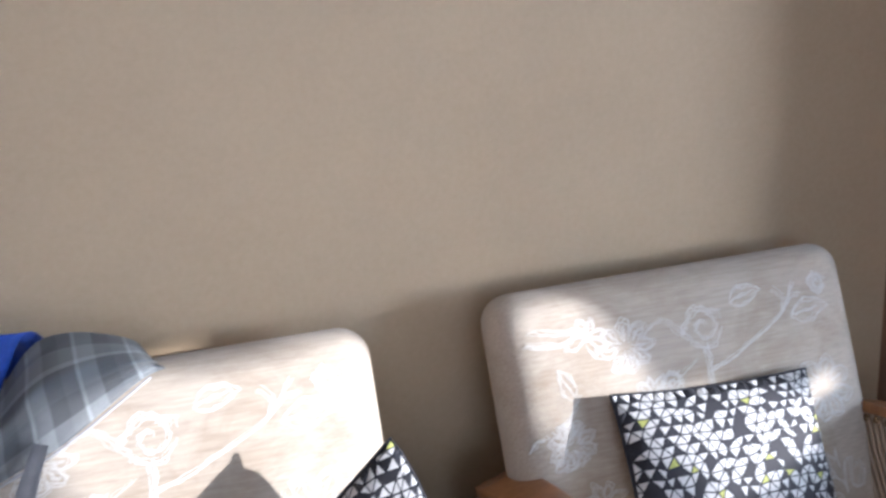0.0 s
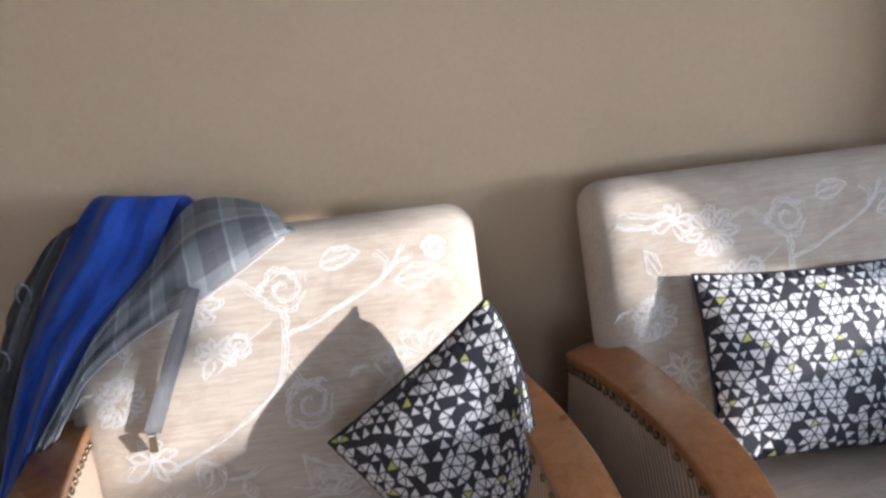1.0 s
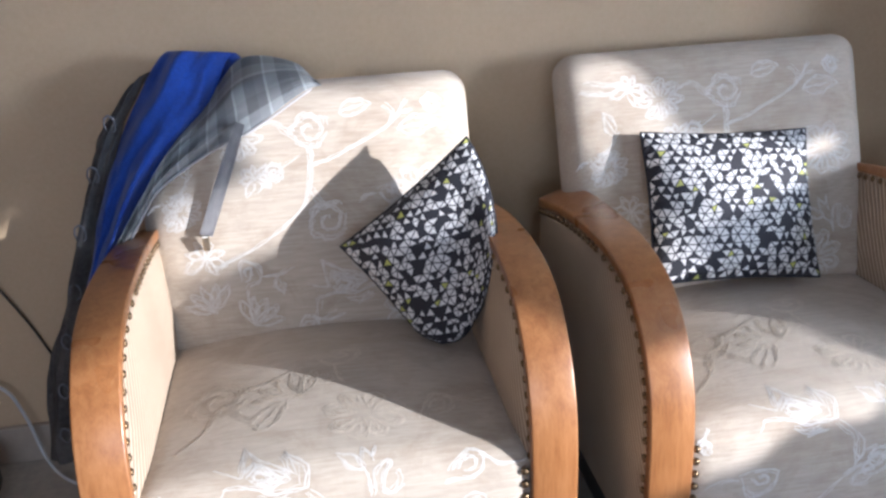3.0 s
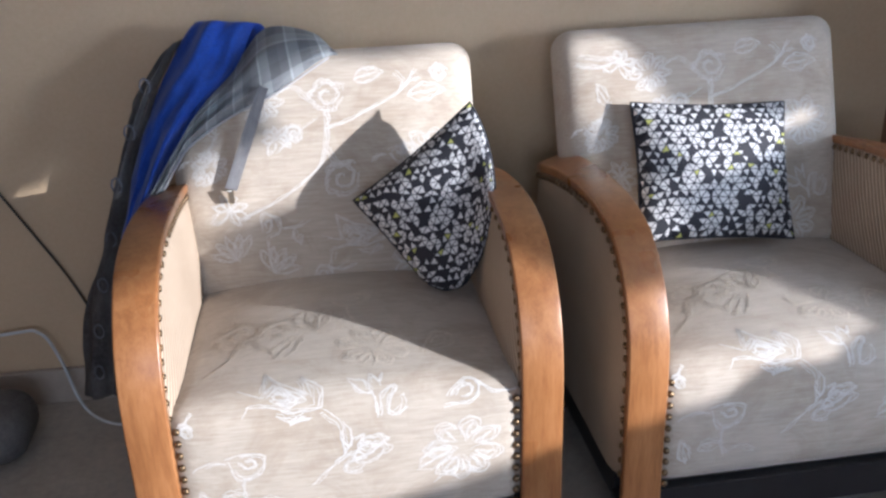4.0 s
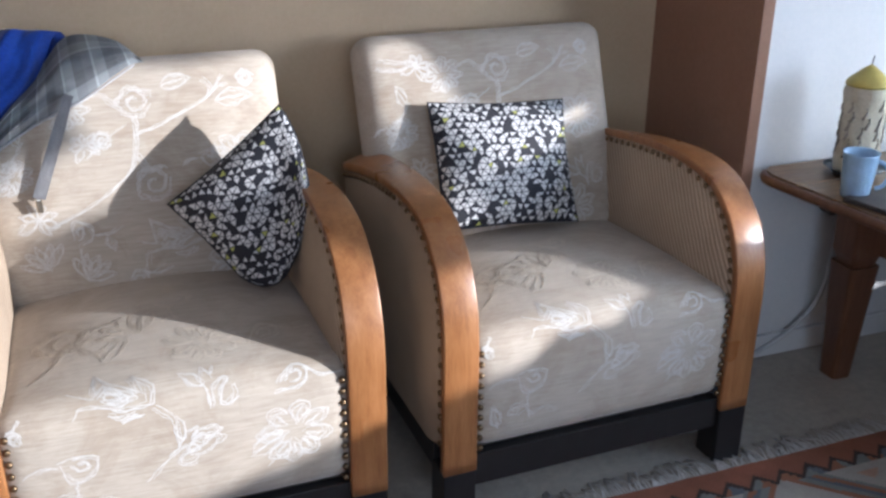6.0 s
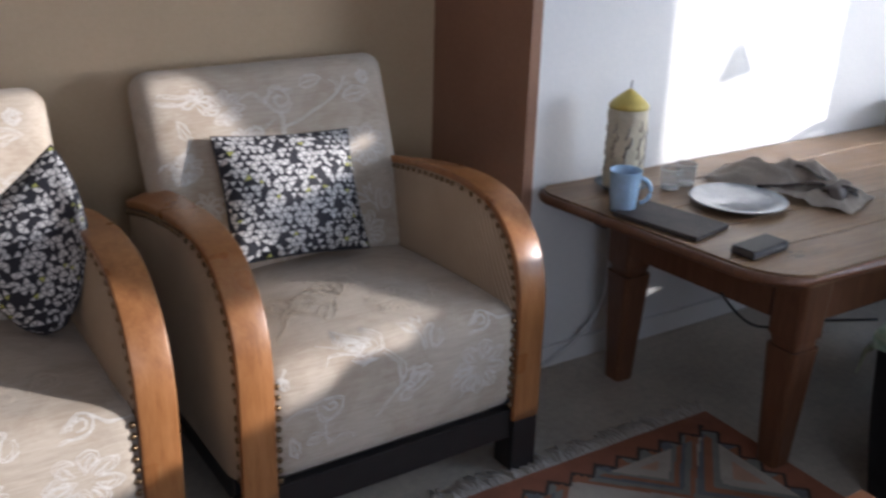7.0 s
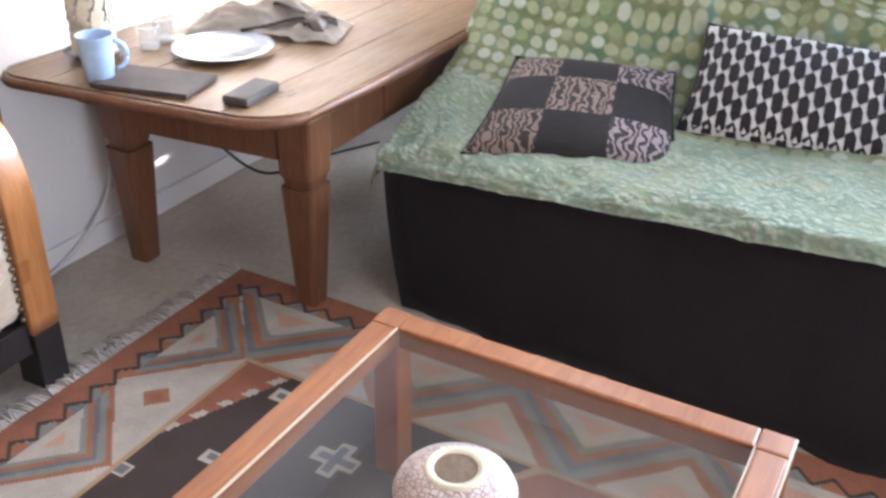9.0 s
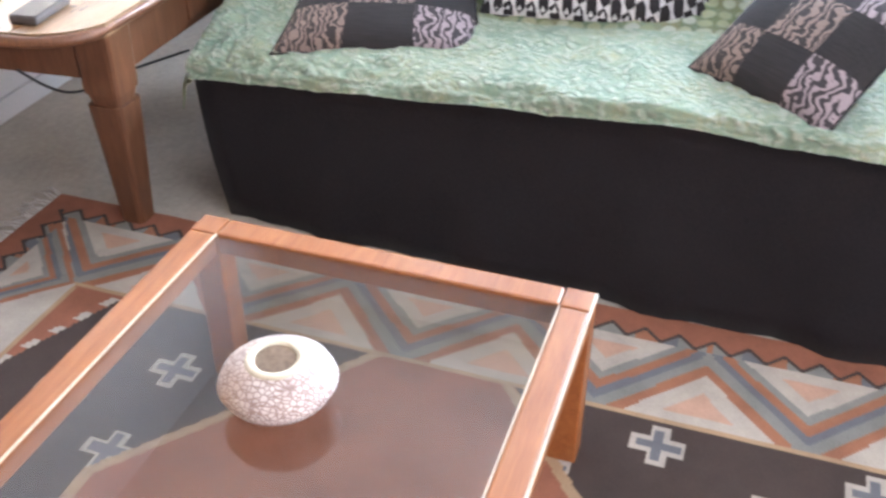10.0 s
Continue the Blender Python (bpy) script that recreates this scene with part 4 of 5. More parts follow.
part("trim", tube(smooth_line([Vector(p) + Vector((0, -0.012, 0)) for p in PLAID_LOW[1:]], 6), 0.0022), M_STRAP, COAT, "pale piping")
mid = smooth_line([Vector(a).lerp(Vector(b), 0.45) for a, b in zip(DARK_TOP, DARK_LOW)], 5)
for k in (10, 15, 20, 25, 29, 33, 37):
    p = mid[k] + Vector((-0.009, -0.026, 0.002))
    part("ring_print", tube([p + Vector((0.011 * math.cos(a), 0, 0.018 * math.sin(a))) for a in [i * 0.785 for i in range(8)]], 0.0024, 5, cyclic=True), M_RING, COAT, "faded ring print")
STRAP = thing("strap", "flat grey webbing strap with metal tip on the armchair back", "strap")
rows = []
for k in range(9):
    t = k / 8
    c = Vector((-0.415, 1.652, 0.880)).lerp(Vector((-0.506, 1.572, 0.672)), t) + Vector((0, -0.004 - 0.006 * math.sin(t * 3.1) - 0.035 * (1 - t) ** 2, 0.004 * (1 - t)))
    w = 0.0085 + 0.004 * math.sin(min(1, t * 1.6) * 1.57)
    rows.append([c + Vector((-w, 0, 0.004)), c, c + Vector((w, 0, -0.004))])
part("webbing", sheet(rows, 0.003), M_STRAP, STRAP)
part("tip", boxed(-0.514, -0.500, 1.556, 1.566, 0.643, 0.674, 0.002), M_STEEL, STRAP, "metal tip", smooth=False)

# ---- side of the room: table ----
TABLE_Z = 0.60


def table_west(y):
    """Where the table's west end lies at y, with its rounded corners."""
    x = 1.253 + max(0.0, (1.33 - y)) * 0.125
    if y < 0.74:
        x += 0.13 * (1 - math.sqrt(max(0.0, 1 - ((0.74 - y) / 0.145) ** 2)))
    if y > 1.33:
        x += 0.06 * (1 - math.sqrt(max(0.0, 1 - ((y - 1.33) / 0.075) ** 2)))
    return x


TABLE = thing("dining_table", "long worn brown plank table with tapered legs against the white wall", "table")
cuts = [0.600, 0.762, 0.925, 1.09, 1.25, 1.400]
for a, b in zip(cuts, cuts[1:]):
    ys = [a + 0.0015 + (b - a - 0.003) * k / 10 for k in range(11)]
    outline = [(3.2, ys[0]), (3.2, ys[-1])] + [(table_west(y), y) for y in ys[::-1]]
    part("plank", prism(outline, TABLE_Z - 0.032, TABLE_Z, bevel=0.0012), M_PINE, TABLE, smooth=False)
edge = [(table_west(y) - 0.0035, y, TABLE_Z - 0.018) for y in [1.395 - 0.01 * k for k in range(79)]]
part("moulded_edge", tube(edge + [(1.7, 0.5975, TABLE_Z - 0.018), (2.4, 0.5975, TABLE_Z - 0.018), (3.2, 0.5975, TABLE_Z - 0.018)], 0.014, 8), M_PINELEG, TABLE)
part("apron", boxed(1.60, 3.03, 0.680, 0.705, 0.415, TABLE_Z - 0.033, 0.002), M_PINELEG, TABLE, smooth=False)
part("apron", boxed(1.556, 3.03, 1.275, 1.30, 0.415, TABLE_Z - 0.033, 0.002), M_PINELEG, TABLE, smooth=False)
part("apron", prism([(1.507, 0.764), (1.530, 0.764), (1.485, 1.217), (1.462, 1.217)], 0.415, TABLE_Z - 0.033, bevel=0.0015), M_PINELEG, TABLE, smooth=False)
for x in (1.86, 2.38):
    part("drawer_front", boxed(x, x + 0.42, 0.674, 0.681, 0.436, 0.548, 0.002), M_PINELEG, TABLE, "flush drawer front", smooth=False)


def table_leg(x, y):
    bm = bmesh.new()
    for z0, z1, w0, w1 in ((0.375, 0.567, 0.048, 0.052), (0.345, 0.375, 0.038, 0.045), (0.0, 0.345, 0.031, 0.047)):
        lo = [bm.verts.new((x + sx * w0, y + sy * w0, z0)) for sx, sy in ((-1, -1), (1, -1), (1, 1), (-1, 1))]
        hi = [bm.verts.new((x + sx * w1, y + sy * w1, z1)) for sx, sy in ((-1, -1), (1, -1), (1, 1), (-1, 1))]
        fs = [bm.faces.new(lo[::-1]), bm.faces.new(hi)] + [bm.faces.new((lo[k], lo[(k + 1) % 4], hi[(k + 1) % 4], hi[k])) for k in range(4)]
        up = [e for f in fs for e in f.edges if abs(e.verts[0].co.z - e.verts[1].co.z) > 0.01]
        bmesh.ops.bevel(bm, geom=list(set(up)), offset=0.012, segments=2, affect="EDGES", profile=0.5)
    return bm


for x, y in ((1.508, 1.265), (1.553, 0.715), (3.08, 1.265), (3.08, 0.715)):
    part("leg", table_leg(x, y), M_PINELEG, TABLE, smooth=False)
part("clamp", boxed(1.385, 1.425, 1.25, 1.30, 0.50, 0.565, 0.006), M_BLACK, TABLE, "small black clamp", smooth=False)

bm = bmesh.new()
for x, y, dx, dy in ((1.460, 0.705, 0.040, 0.012), (1.478, 0.692, 0.030, 0.024), (1.49, 0.718, 0.010, 0.05), (1.505, 0.712, 0.022, 0.006)):
    box(bm, x, x + dx, y, y + max(0.003, abs(dy) * 0.25), TABLE_Z + 0.0003, TABLE_Z + 0.0008)
tagged(part("scratch", bm, M_LEATHER, TABLE, "dark scratch marks in the varnish", smooth=False), kind="stuff")

# ---- things on the table ----
Z = TABLE_Z + 0.0008
CANDLE = thing("pillar_candle", "thick carved pillar candle with a yellow top on a saucer", "candle", at=pose(1.455, 1.275, Z))
part("saucer", lathe([(0.035, 0.0), (0.05, 0.004), (0.074, 0.020), (0.076, 0.021), (0.052, 0.009), (0.036, 0.007)], 32), M_DARKBLUE, CANDLE, "pale blue-grey saucer")
bm = lathe([(0.052, 0.008), (0.053, 0.02), (0.051, 0.12), (0.053, 0.228), (0.050, 0.236)], 40)
bmesh.ops.subdivide_edges(bm, edges=[e for e in bm.edges if abs(e.verts[0].co.z - e.verts[1].co.z) > 0.05], cuts=14)
for v in bm.verts:
    a = math.atan2(v.co.y, v.co.x)
    if 0.02 < v.co.z < 0.225:
        k = 1 + 0.07 * noise.noise(Vector((a * 2.2, v.co.z * 16, 3))) + 0.05 * noise.noise(Vector((a * 5, v.co.z * 40, 8)))
        v.co.x, v.co.y = v.co.x * k, v.co.y * k
part("body", bm, M_WAX, CANDLE, "cream wax body with plain raised relief")
bm = bmesh.new()
for a, z0, h, w in ((-2.2, 0.03, 0.15, 0.34), (-2.9, 0.05, 0.14, 0.22), (-1.45, 0.05, 0.15, 0.24), (-0.7, 0.04, 0.15, 0.3), (2.6, 0.05, 0.14, 0.3)):
    for k in range(6):
        zz = z0 + h * k / 6
        aa = a + w * 0.5 * math.sin(k * 1.9)
        r = 0.0525
        tube([(r * math.cos(aa - 0.12), r * math.sin(aa - 0.12), zz), (r * math.cos(aa + 0.05), r * math.sin(aa + 0.05), zz + h / 9), (r * math.cos(aa), r * math.sin(aa), zz + h / 5)], 0.0035, 6, bm)
tagged(part("relief", bm, M_RELIEF, CANDLE, "darkened raised relief"), kind="stuff")
part("top", lathe([(0.0545, 0.232), (0.054, 0.239), (0.044, 0.250), (0.026, 0.266), (0.012, 0.277), (0.002, 0.284)], 32), M_YELLOW, CANDLE, "melted yellow wax cone")
part("wick", tube([(0, 0, 0.280), (0.001, 0, 0.294), (0.006, 0.002, 0.304)], 0.0016), M_BLACK, CANDLE)

MUG = thing("mug", "pale blue ceramic mug on the table", "mug", at=pose(1.335, 1.135, Z))
part("body", lathe([(0.030, 0.0), (0.033, 0.002), (0.0375, 0.05), (0.0415, 0.108), (0.0425, 0.112), (0.0405, 0.111), (0.036, 0.05), (0.031, 0.008), (0.001, 0.008)], 36), M_MUG, MUG)
hd = [(0.038 + 0.03 * math.sin(t), 0, 0.058 + 0.034 * math.cos(t)) for t in [0.1 + k * 0.29 for k in range(11)]]
bm = tube(hd, 0.0055, 8)
bmesh.ops.rotate(bm, verts=bm.verts, cent=(0, 0, 0), matrix=Matrix.Rotation(radians(-38), 3, "Z"))
part("handle", bm, M_MUG, MUG)

for x, y, h in ((1.581, 1.215, 0.058), (1.645, 1.222, 0.062)):
    g = thing("drinking_glass", "small clear drinking glass on the table", "glass", "small glasses on the table", pose(x, y, Z))
    part("body", lathe([(0.024, 0.0), (0.026, 0.003), (0.031, h), (0.029, h + 0.0008), (0.0245, 0.009), (0.001, 0.008)], 28), M_TUMBLER, g)
    part("rim", tube([(0.030 * math.cos(k * math.pi / 14), 0.030 * math.sin(k * math.pi / 14), h) for k in range(28)], 0.0013, 6, cyclic=True), M_RIMGLASS, g, "bright rounded rim")
    part("base", lathe([(0.022, 0.0005), (0.0255, 0.003), (0.026, 0.010), (0.018, 0.0125), (0.001, 0.012)], 28), M_RIMGLASS, g, "thick clear base")

PLATE = tagged(part("plate", lathe([(0.055, 0.0), (0.062, 0.003), (0.09, 0.010), (0.128, 0.017), (0.130, 0.0185), (0.126, 0.0195), (0.088, 0.013), (0.06, 0.007), (0.001, 0.006)], 48), M_PLATE), "white ceramic plate on the table", "plate")
PLATE.matrix_world = pose(1.65, 1.03, Z)
BOOK = tagged(part("serving_board", boxed(-0.124, 0.124, -0.074, 0.074, 0, 0.012, 0.003), M_SLATE, smooth=False), "thin dark slate board lying on the table", "board")
BOOK.matrix_world = pose(1.385, 1.012, Z, 0, 0, 103)
PHONE = thing("mobile_phone", "black mobile phone with a grey edge lying on the table", "phone", at=pose(1.435, 0.765, Z, 0, 0, 6))
part("body", boxed(-0.068, 0.068, -0.033, 0.033, 0, 0.018, 0.004), M_SILVER, PHONE, smooth=False)
part("screen", boxed(-0.066, 0.066, -0.031, 0.031, 0.0182, 0.0200, 0.001), M_PHONE, PHONE, "glossy black face", smooth=False)

BAG = thing("bag", "crumpled grey canvas bag with dark leather straps on the table", "bag", at=pose(1.865, 1.05, Z, 0, 0, -70))


def bag_height(u, v):
    h = (0.072 - 0.014 * u) * max(0.0, 1 - abs(u) ** 3) * max(0.0, 1 - abs(v) ** 2.4) * (0.75 + 0.9 * noise.noise(Vector((u * 1.7, v * 1.9, 4.1))))
    h += 0.016 * (1 - 2 * abs(noise.noise(Vector((u * 2.6 + v, v * 2.2, 7.0))))) * max(0.0, 1 - u * u) + 0.006 * noise.noise(Vector((u * 7, v * 7, 1.1)))
    return max(0.004, h + 0.006)


def bag_point(u, v, lift=0.0):
    return Vector((u * 0.215 + 0.012 * noise.noise(Vector((v * 2, 1, 1))), v * 0.10 * (0.9 + 0.1 * u) + 0.012 * noise.noise(Vector((u * 2, 5, 1))), bag_height(u, v) + lift))


part("body", sheet([[bag_point(i / 39 * 2 - 1, j / 31 * 2 - 1) for j in range(32)] for i in range(40)], 0.003), M_CANVAS, BAG)
for line, wide in (([(-0.9, 0.4), (-0.6, 0.75), (-0.2, 0.6), (0.1, 0.1), (0.5, -0.1), (0.9, -0.2)], 0.016), ([(-0.25, -0.95), (0.1, -0.7), (0.45, -0.35), (0.9, -0.1)], 0.011), ([(0.55, -0.75), (0.7, -0.3), (0.85, 0.1), (0.8, 0.5)], 0.018)):
    c = smooth_line([bag_point(u, v, 0.003) for u, v in line], 6)
    part("strap", sheet([[p + Vector((-wide * 0.6, wide, -0.001)), p + Vector((0, 0, 0.004)), p + Vector((wide * 0.6, -wide, -0.001))] for p in c], 0.003), M_LEATHER, BAG, "dark leather strap")
bm = soft_box(0.022, 0.045, 0.030, 0.018, 8)
for v in bm.verts:
    v.co += Vector((0.01 * noise.noise(v.co * 30), 0.01 * noise.noise(v.co * 25 + Vector((3, 1, 0))), 0.012 * noise.noise(v.co * 28)))
bmesh.ops.translate(bm, verts=bm.verts, vec=(0.15, -0.03, 0.034))
part("buckle_flap", bm, M_LEATHER, BAG, "bunched dark leather flap")

BASKET = thing("basket", "round polished metal basket with pierced sides holding glasses", "basket", at=pose(2.86, 1.245, Z))
R = 0.155
part("base", lathe([(0.13, 0.0), (R, 0.003), (R, 0.006), (0.001, 0.006)], 40), M_STEEL, BASKET)
for z in (0.006, 0.084):
    part("hoop", tube([(R * math.cos(a), R * math.sin(a), z + 0.004) for a in [k * 2 * math.pi / 48 for k in range(48)]], 0.004, 6, cyclic=True), M_STEEL, BASKET)
part("solid_side", lathe([(R - 0.001, 0.064), (R, 0.066), (R, 0.086), (R - 0.002, 0.086), (R - 0.002, 0.064)], 48, cap=False), M_STEEL, BASKET)
bm = bmesh.new()
for k in range(40):
    for s in (-1, 1):
        a0 = k * 2 * math.pi / 40
        tube([(R * math.cos(a0 + s * t * 0.42), R * math.sin(a0 + s * t * 0.42), 0.01 + 0.056 * t) for t in (0, 0.25, 0.5, 0.75, 1)], 0.0026, 4, bm)
tagged(part("lattice", bm, M_STEEL, BASKET, "woven wire lattice"), kind="stuff")
for x, y in ((-0.05, 0.03), (0.05, -0.02), (0.02, 0.07)):
    part("glass", lathe([(0.028, 0.008), (0.03, 0.012), (0.034, 0.085), (0.032, 0.0855), (0.028, 0.018), (0.001, 0.017)], 20, at=(x, y, 0)), M_TUMBLER, BASKET, "clear glass")
part("knob", lathe([(0.004, 0.085), (0.005, 0.103), (0.009, 0.107), (0.008, 0.116), (0.002, 0.120)], 14, at=(0.05, -0.02, 0)), M_STEEL, BASKET)

# ---- brown door in the corner, with two cords ----
DOOR = tagged(thing("door_2", "dark brown panelled wooden door beside the white wall", "door", at=pose(EAST - 0.03, 1.118, 0)), kind="structure")
for n, a in (("stile", (-0.30, -0.22, 0.0, 2.05)), ("stile", (0.22, 0.30, 0.0, 2.05)), ("rail", (-0.22, 0.22, 0.0, 0.18)), ("rail", (-0.22, 0.22, 0.92, 1.06)), ("rail", (-0.22, 0.22, 1.93, 2.05))):
    part(n, boxed(-0.02, 0.02, a[0], a[1], a[2], a[3], 0.003), M_PANEL, DOOR, smooth=False)
for z0, z1 in ((0.18, 0.92), (1.06, 1.93)):
    part("panel", boxed(-0.006, 0.014, -0.22, 0.22, z0, z1), M_PANEL, DOOR, smooth=False)
for y in (1.345, 1.285):
    c = tagged(part("blind_cord", tube([(EAST - 0.065, y, 0.30), (EAST - 0.066, y + 0.012, 0.8), (EAST - 0.064, y + 0.03, 2.2)], 0.004, 6), M_CORD), "thin white cord hanging by the brown door", "cord", "two hanging cords")

# ---- sofa ----
SOFA = thing("sofa", "low sofa in black cloth under a green dotted throw", "sofa")
SN, SS = 0.605, -1.75


def sofa_front(t):
    """The top front edge from the north end (t 0) to the south (t 1)."""
    return Vector((1.725 - 0.10 * t, SN + (SS - SN) * t, 0.375 + 0.095 * min(1.0, t * 2.0) - 0.015 * max(0.0, t - 0.5)))


rows = []
for i in range(40):
    t = i / 39
    p = sofa_front(t)
    w = 0.006 * math.sin(t * 34) + 0.004 * math.sin(t * 71 + 1)
    foot = Vector((1.64 - 0.10 * t + w * 2, SN - 0.11 + (SS - SN + 0.11) * t, 0.004))
    p = p + Vector((0.012, 0, -0.014))
    rows.append([p + (foot - p) * (k / 8) + Vector((-0.014 * math.sin(k / 8 * math.pi), 0, 0)) for k in range(9)])
part("front_skirt", sheet(rows, -0.006), M_SOFA, SOFA, "black cloth front hanging to the floor")
rows = []
for i in range(16):
    x = 1.725 + (2.55 - 1.725) * i / 15
    rows.append([Vector((x, SN - 0.012 - 0.10 * (1 - k / 6) * max(0, 1 - i / 6), 0.004 + (0.34 + 0.02 * i / 15 - 0.004) * k / 6)) for k in range(7)])
part("end_skirt", sheet(rows, -0.006), M_SOFA, SOFA, "black cloth end")
part("base", boxed(1.80, 2.60, SS, SN - 0.06, 0.05, 0.34, 0.02), M_SOFA, SOFA, smooth=False)


def throw_row(t):
    """One cross section of the throw, from the front edge over the seat and up the back."""
    p = sofa_front(t)
    n = math.exp(-(t / 0.16) ** 2)
    top = 0.955 - 0.13 * min(1.0, t / 0.5)
    pts = [p + Vector((-0.024, 0, -0.024)), p + Vector((0.02, 0, 0.014 + 0.02 * n)), (1.93 - 0.06 * t, p.y, p.z + 0.035 + 0.07 * n), (2.12 - 0.06 * t, p.y, p.z + 0.055 + 0.115 * n),
           (2.25 - 0.06 * t, p.y, 0.60 + 0.06 * n), (2.31 - 0.05 * t, p.y, 0.74), (2.36 - 0.05 * t, p.y, top - 0.03), (2.42 - 0.05 * t, p.y, top), (2.53 - 0.05 * t, p.y, top - 0.08)]
    return smooth_line(pts, 14)


rows = []
for i in range(280):
    t = i / 279
    r = throw_row(t)
    out = []
    for k, p in enumerate(r):
        d = (t * 2.37, k * 0.021)
        ridge = 1 - 2.2 * abs(noise.noise(Vector((d[0] / 0.07 + 0.6 * noise.noise(Vector((d[0] * 9, d[1] * 9, 3))), d[1] / 0.10, 5.0))))
        fine = 1 - 2.2 * abs(noise.noise(Vector((d[0] / 0.03, d[1] / 0.045, 9.0))))
        f = 0.012 * noise.noise(Vector((t * 16, k * 0.125, 2.2))) + 0.0055 * ridge + 0.003 * fine
        rise = max(0.0, min(1.0, (p.z - 0.60) / 0.2))
        f += rise * (0.012 * math.sin(t * 52 + 2 * noise.noise(Vector((t * 6, 1, 1)))) + 0.008 * math.sin(t * 97 + 1.3))
        q = p + Vector((-f, 0, f))
        if i == 0:
            q.z -= 0.015
        out.append(q)
    rows.append(out)
SPLIT = 36
part("seat_cover", sheet([r[:SPLIT + 1] for r in rows], -0.006), M_SEATTHROW, SOFA, "pale green crinkled seat throw")
part("back_cover", sheet([r[SPLIT:] for r in rows], -0.006), M_THROW, SOFA, "green throw with rows of pale dots")
# the throw's corner falls over the end
rows = []
for k, p in enumerate(throw_row(0.0)):
    d = 0.07 + 0.02 * math.sin(k * 0.5)
    rows.append([p + Vector((0, 0.0 + 0.006 * j, -0.013 - d * j / 4)) for j in range(5)])
part("throw_end", sheet(rows, -0.004), M_THROW, SOFA, "green throw falling over the sofa end")
part("back_frame", boxed(2.42, 2.58, SS, SN - 0.06, 0.05, 0.76, 0.03), M_SOFA, SOFA, smooth=False)


def patch_cushion(label, m, w, h, thick, flare=0.0):
    t = thing("patchwork_cushion", label, "cushion", "patchwork cushions on the sofa", m)
    for i in range(3):
        for j in range(3):
            bm = bmesh.new()
            n = 7
            g = [[bm.verts.new(pillow_at(2 * (i + a / n) / 3 - 1, 2 * (j + b / n) / 3 - 1, w, h, thick)) for b in range(n + 1)] for a in range(n + 1)]
            for a in range(n):
                for b in range(n):
                    bm.faces.new((g[a][b], g[a + 1][b], g[a + 1][b + 1], g[a][b + 1]))
            mat = M_CHARCOAL if (i + j) % 2 else (M_ZEBRA if i == 2 else M_ZEBRA2)
            part("patch", bm, mat, t)
    part("back_cover", cover(w, h, thick, -1, 14), M_CHARCOAL, t)
    part("seam", seam(w, h), M_CHARCOAL, t)
    for ob in t.children:
        for v in ob.data.vertices:
            v.co.x *= 1 - flare * 2 * v.co.y / h
            v.co.y -= 0.06 * flare * max(0.0, -v.co.x / w)
    return t


patch_cushion("patchwork cushion of charcoal and zebra print squares lying on the sofa", facing((1.975, 0.165, 0.505), (0.09, -0.385, 0.0), (0.35, 0.07, 0.135)), 0.47, 0.385, 0.062, 0.11)
patch_cushion("patchwork cushion with zebra squares at the sofa end", facing((1.885, -0.845, 0.585), (-0.19, -0.28, -0.02), (0.26, -0.18, 0.20)), 0.36, 0.38, 0.065)

# woven cushion with a bold dark and white check
CHECK = thing("check_cushion", "long cushion with a bold white and dark brown interlocking weave", "cushion", at=facing((2.155, -0.335, 0.585), (0.03, -0.52, -0.01), (0.19, 0.03, 0.20)))
W, H, T = 0.56, 0.30, 0.07
part("body", cover(W, H, T * 0.97, 1, 24), M_CHALK, CHECK, "off-white woven cover")
part("back_cover", cover(W, H, T, -1, 14), M_CHARCOAL, CHECK)
part("seam", seam(W, H), M_CHARCOAL, CHECK)
bm = bmesh.new()
NX, NY = 19, 5
for i in range(NX):
    for j in range(NY):
        cx, cy = (i + 0.5) / NX * 2 - 1, (j + (0.5 if i % 2 else 0.0)) / NY * 2 - 1 + 0.02
        a, b = 0.97 / NX, 1.0 / NY
        if abs(cy) > 1.05:
            continue
        shape = [(-a * 0.8, -b * 0.5), (-a * 0.1, -b), (a, -b * 0.62), (a * 0.8, b * 0.5), (a * 0.1, b), (-a, b * 0.62)]
        f = [pillow_at(max(-0.995, min(0.995, cx + p)), max(-0.995, min(0.995, cy + q)), W, H, T) + Vector((0, 0, 0.0016)) for p, q in shape]
        c = pillow_at(max(-0.995, min(0.995, cx)), max(-0.995, min(0.995, cy)), W, H, T) + Vector((0, 0, 0.0022))
        vs = [bm.verts.new(p) for p in f]
        vc = bm.verts.new(c)
        for k in range(6):
            bm.faces.new((vs[k], vs[(k + 1) % 6], vc))
tagged(part("weave", bm, M_CHARCOAL, CHECK, "dark brown interlocking shapes"), kind="stuff")

# ---- coffee table ----
COFFEE = thing("coffee_table", "low red-brown wooden coffee table with an inset glass top", "coffee table")
CX0, CX1, CY0, CY1, CZ = 0.12, 1.138, -0.556, 0.217, 0.375
F = 0.055
for n, a in (("top_rail", (CX0 + F, CX1 - F, CY1 - F, CY1)), ("top_rail", (CX0 + F, CX1 - F, CY0, CY0 + F)), ("top_rail", (CX0, CX0 + F, CY0 + F, CY1 - F)), ("top_rail", (CX1 - F, CX1, CY0 + F, CY1 - F))):
    part(n, boxed(a[0] + 0.0008, a[1] - 0.0008, a[2] + 0.0008, a[3] - 0.0008, CZ - 0.05, CZ, 0.006), M_RED, COFFEE, smooth=False)
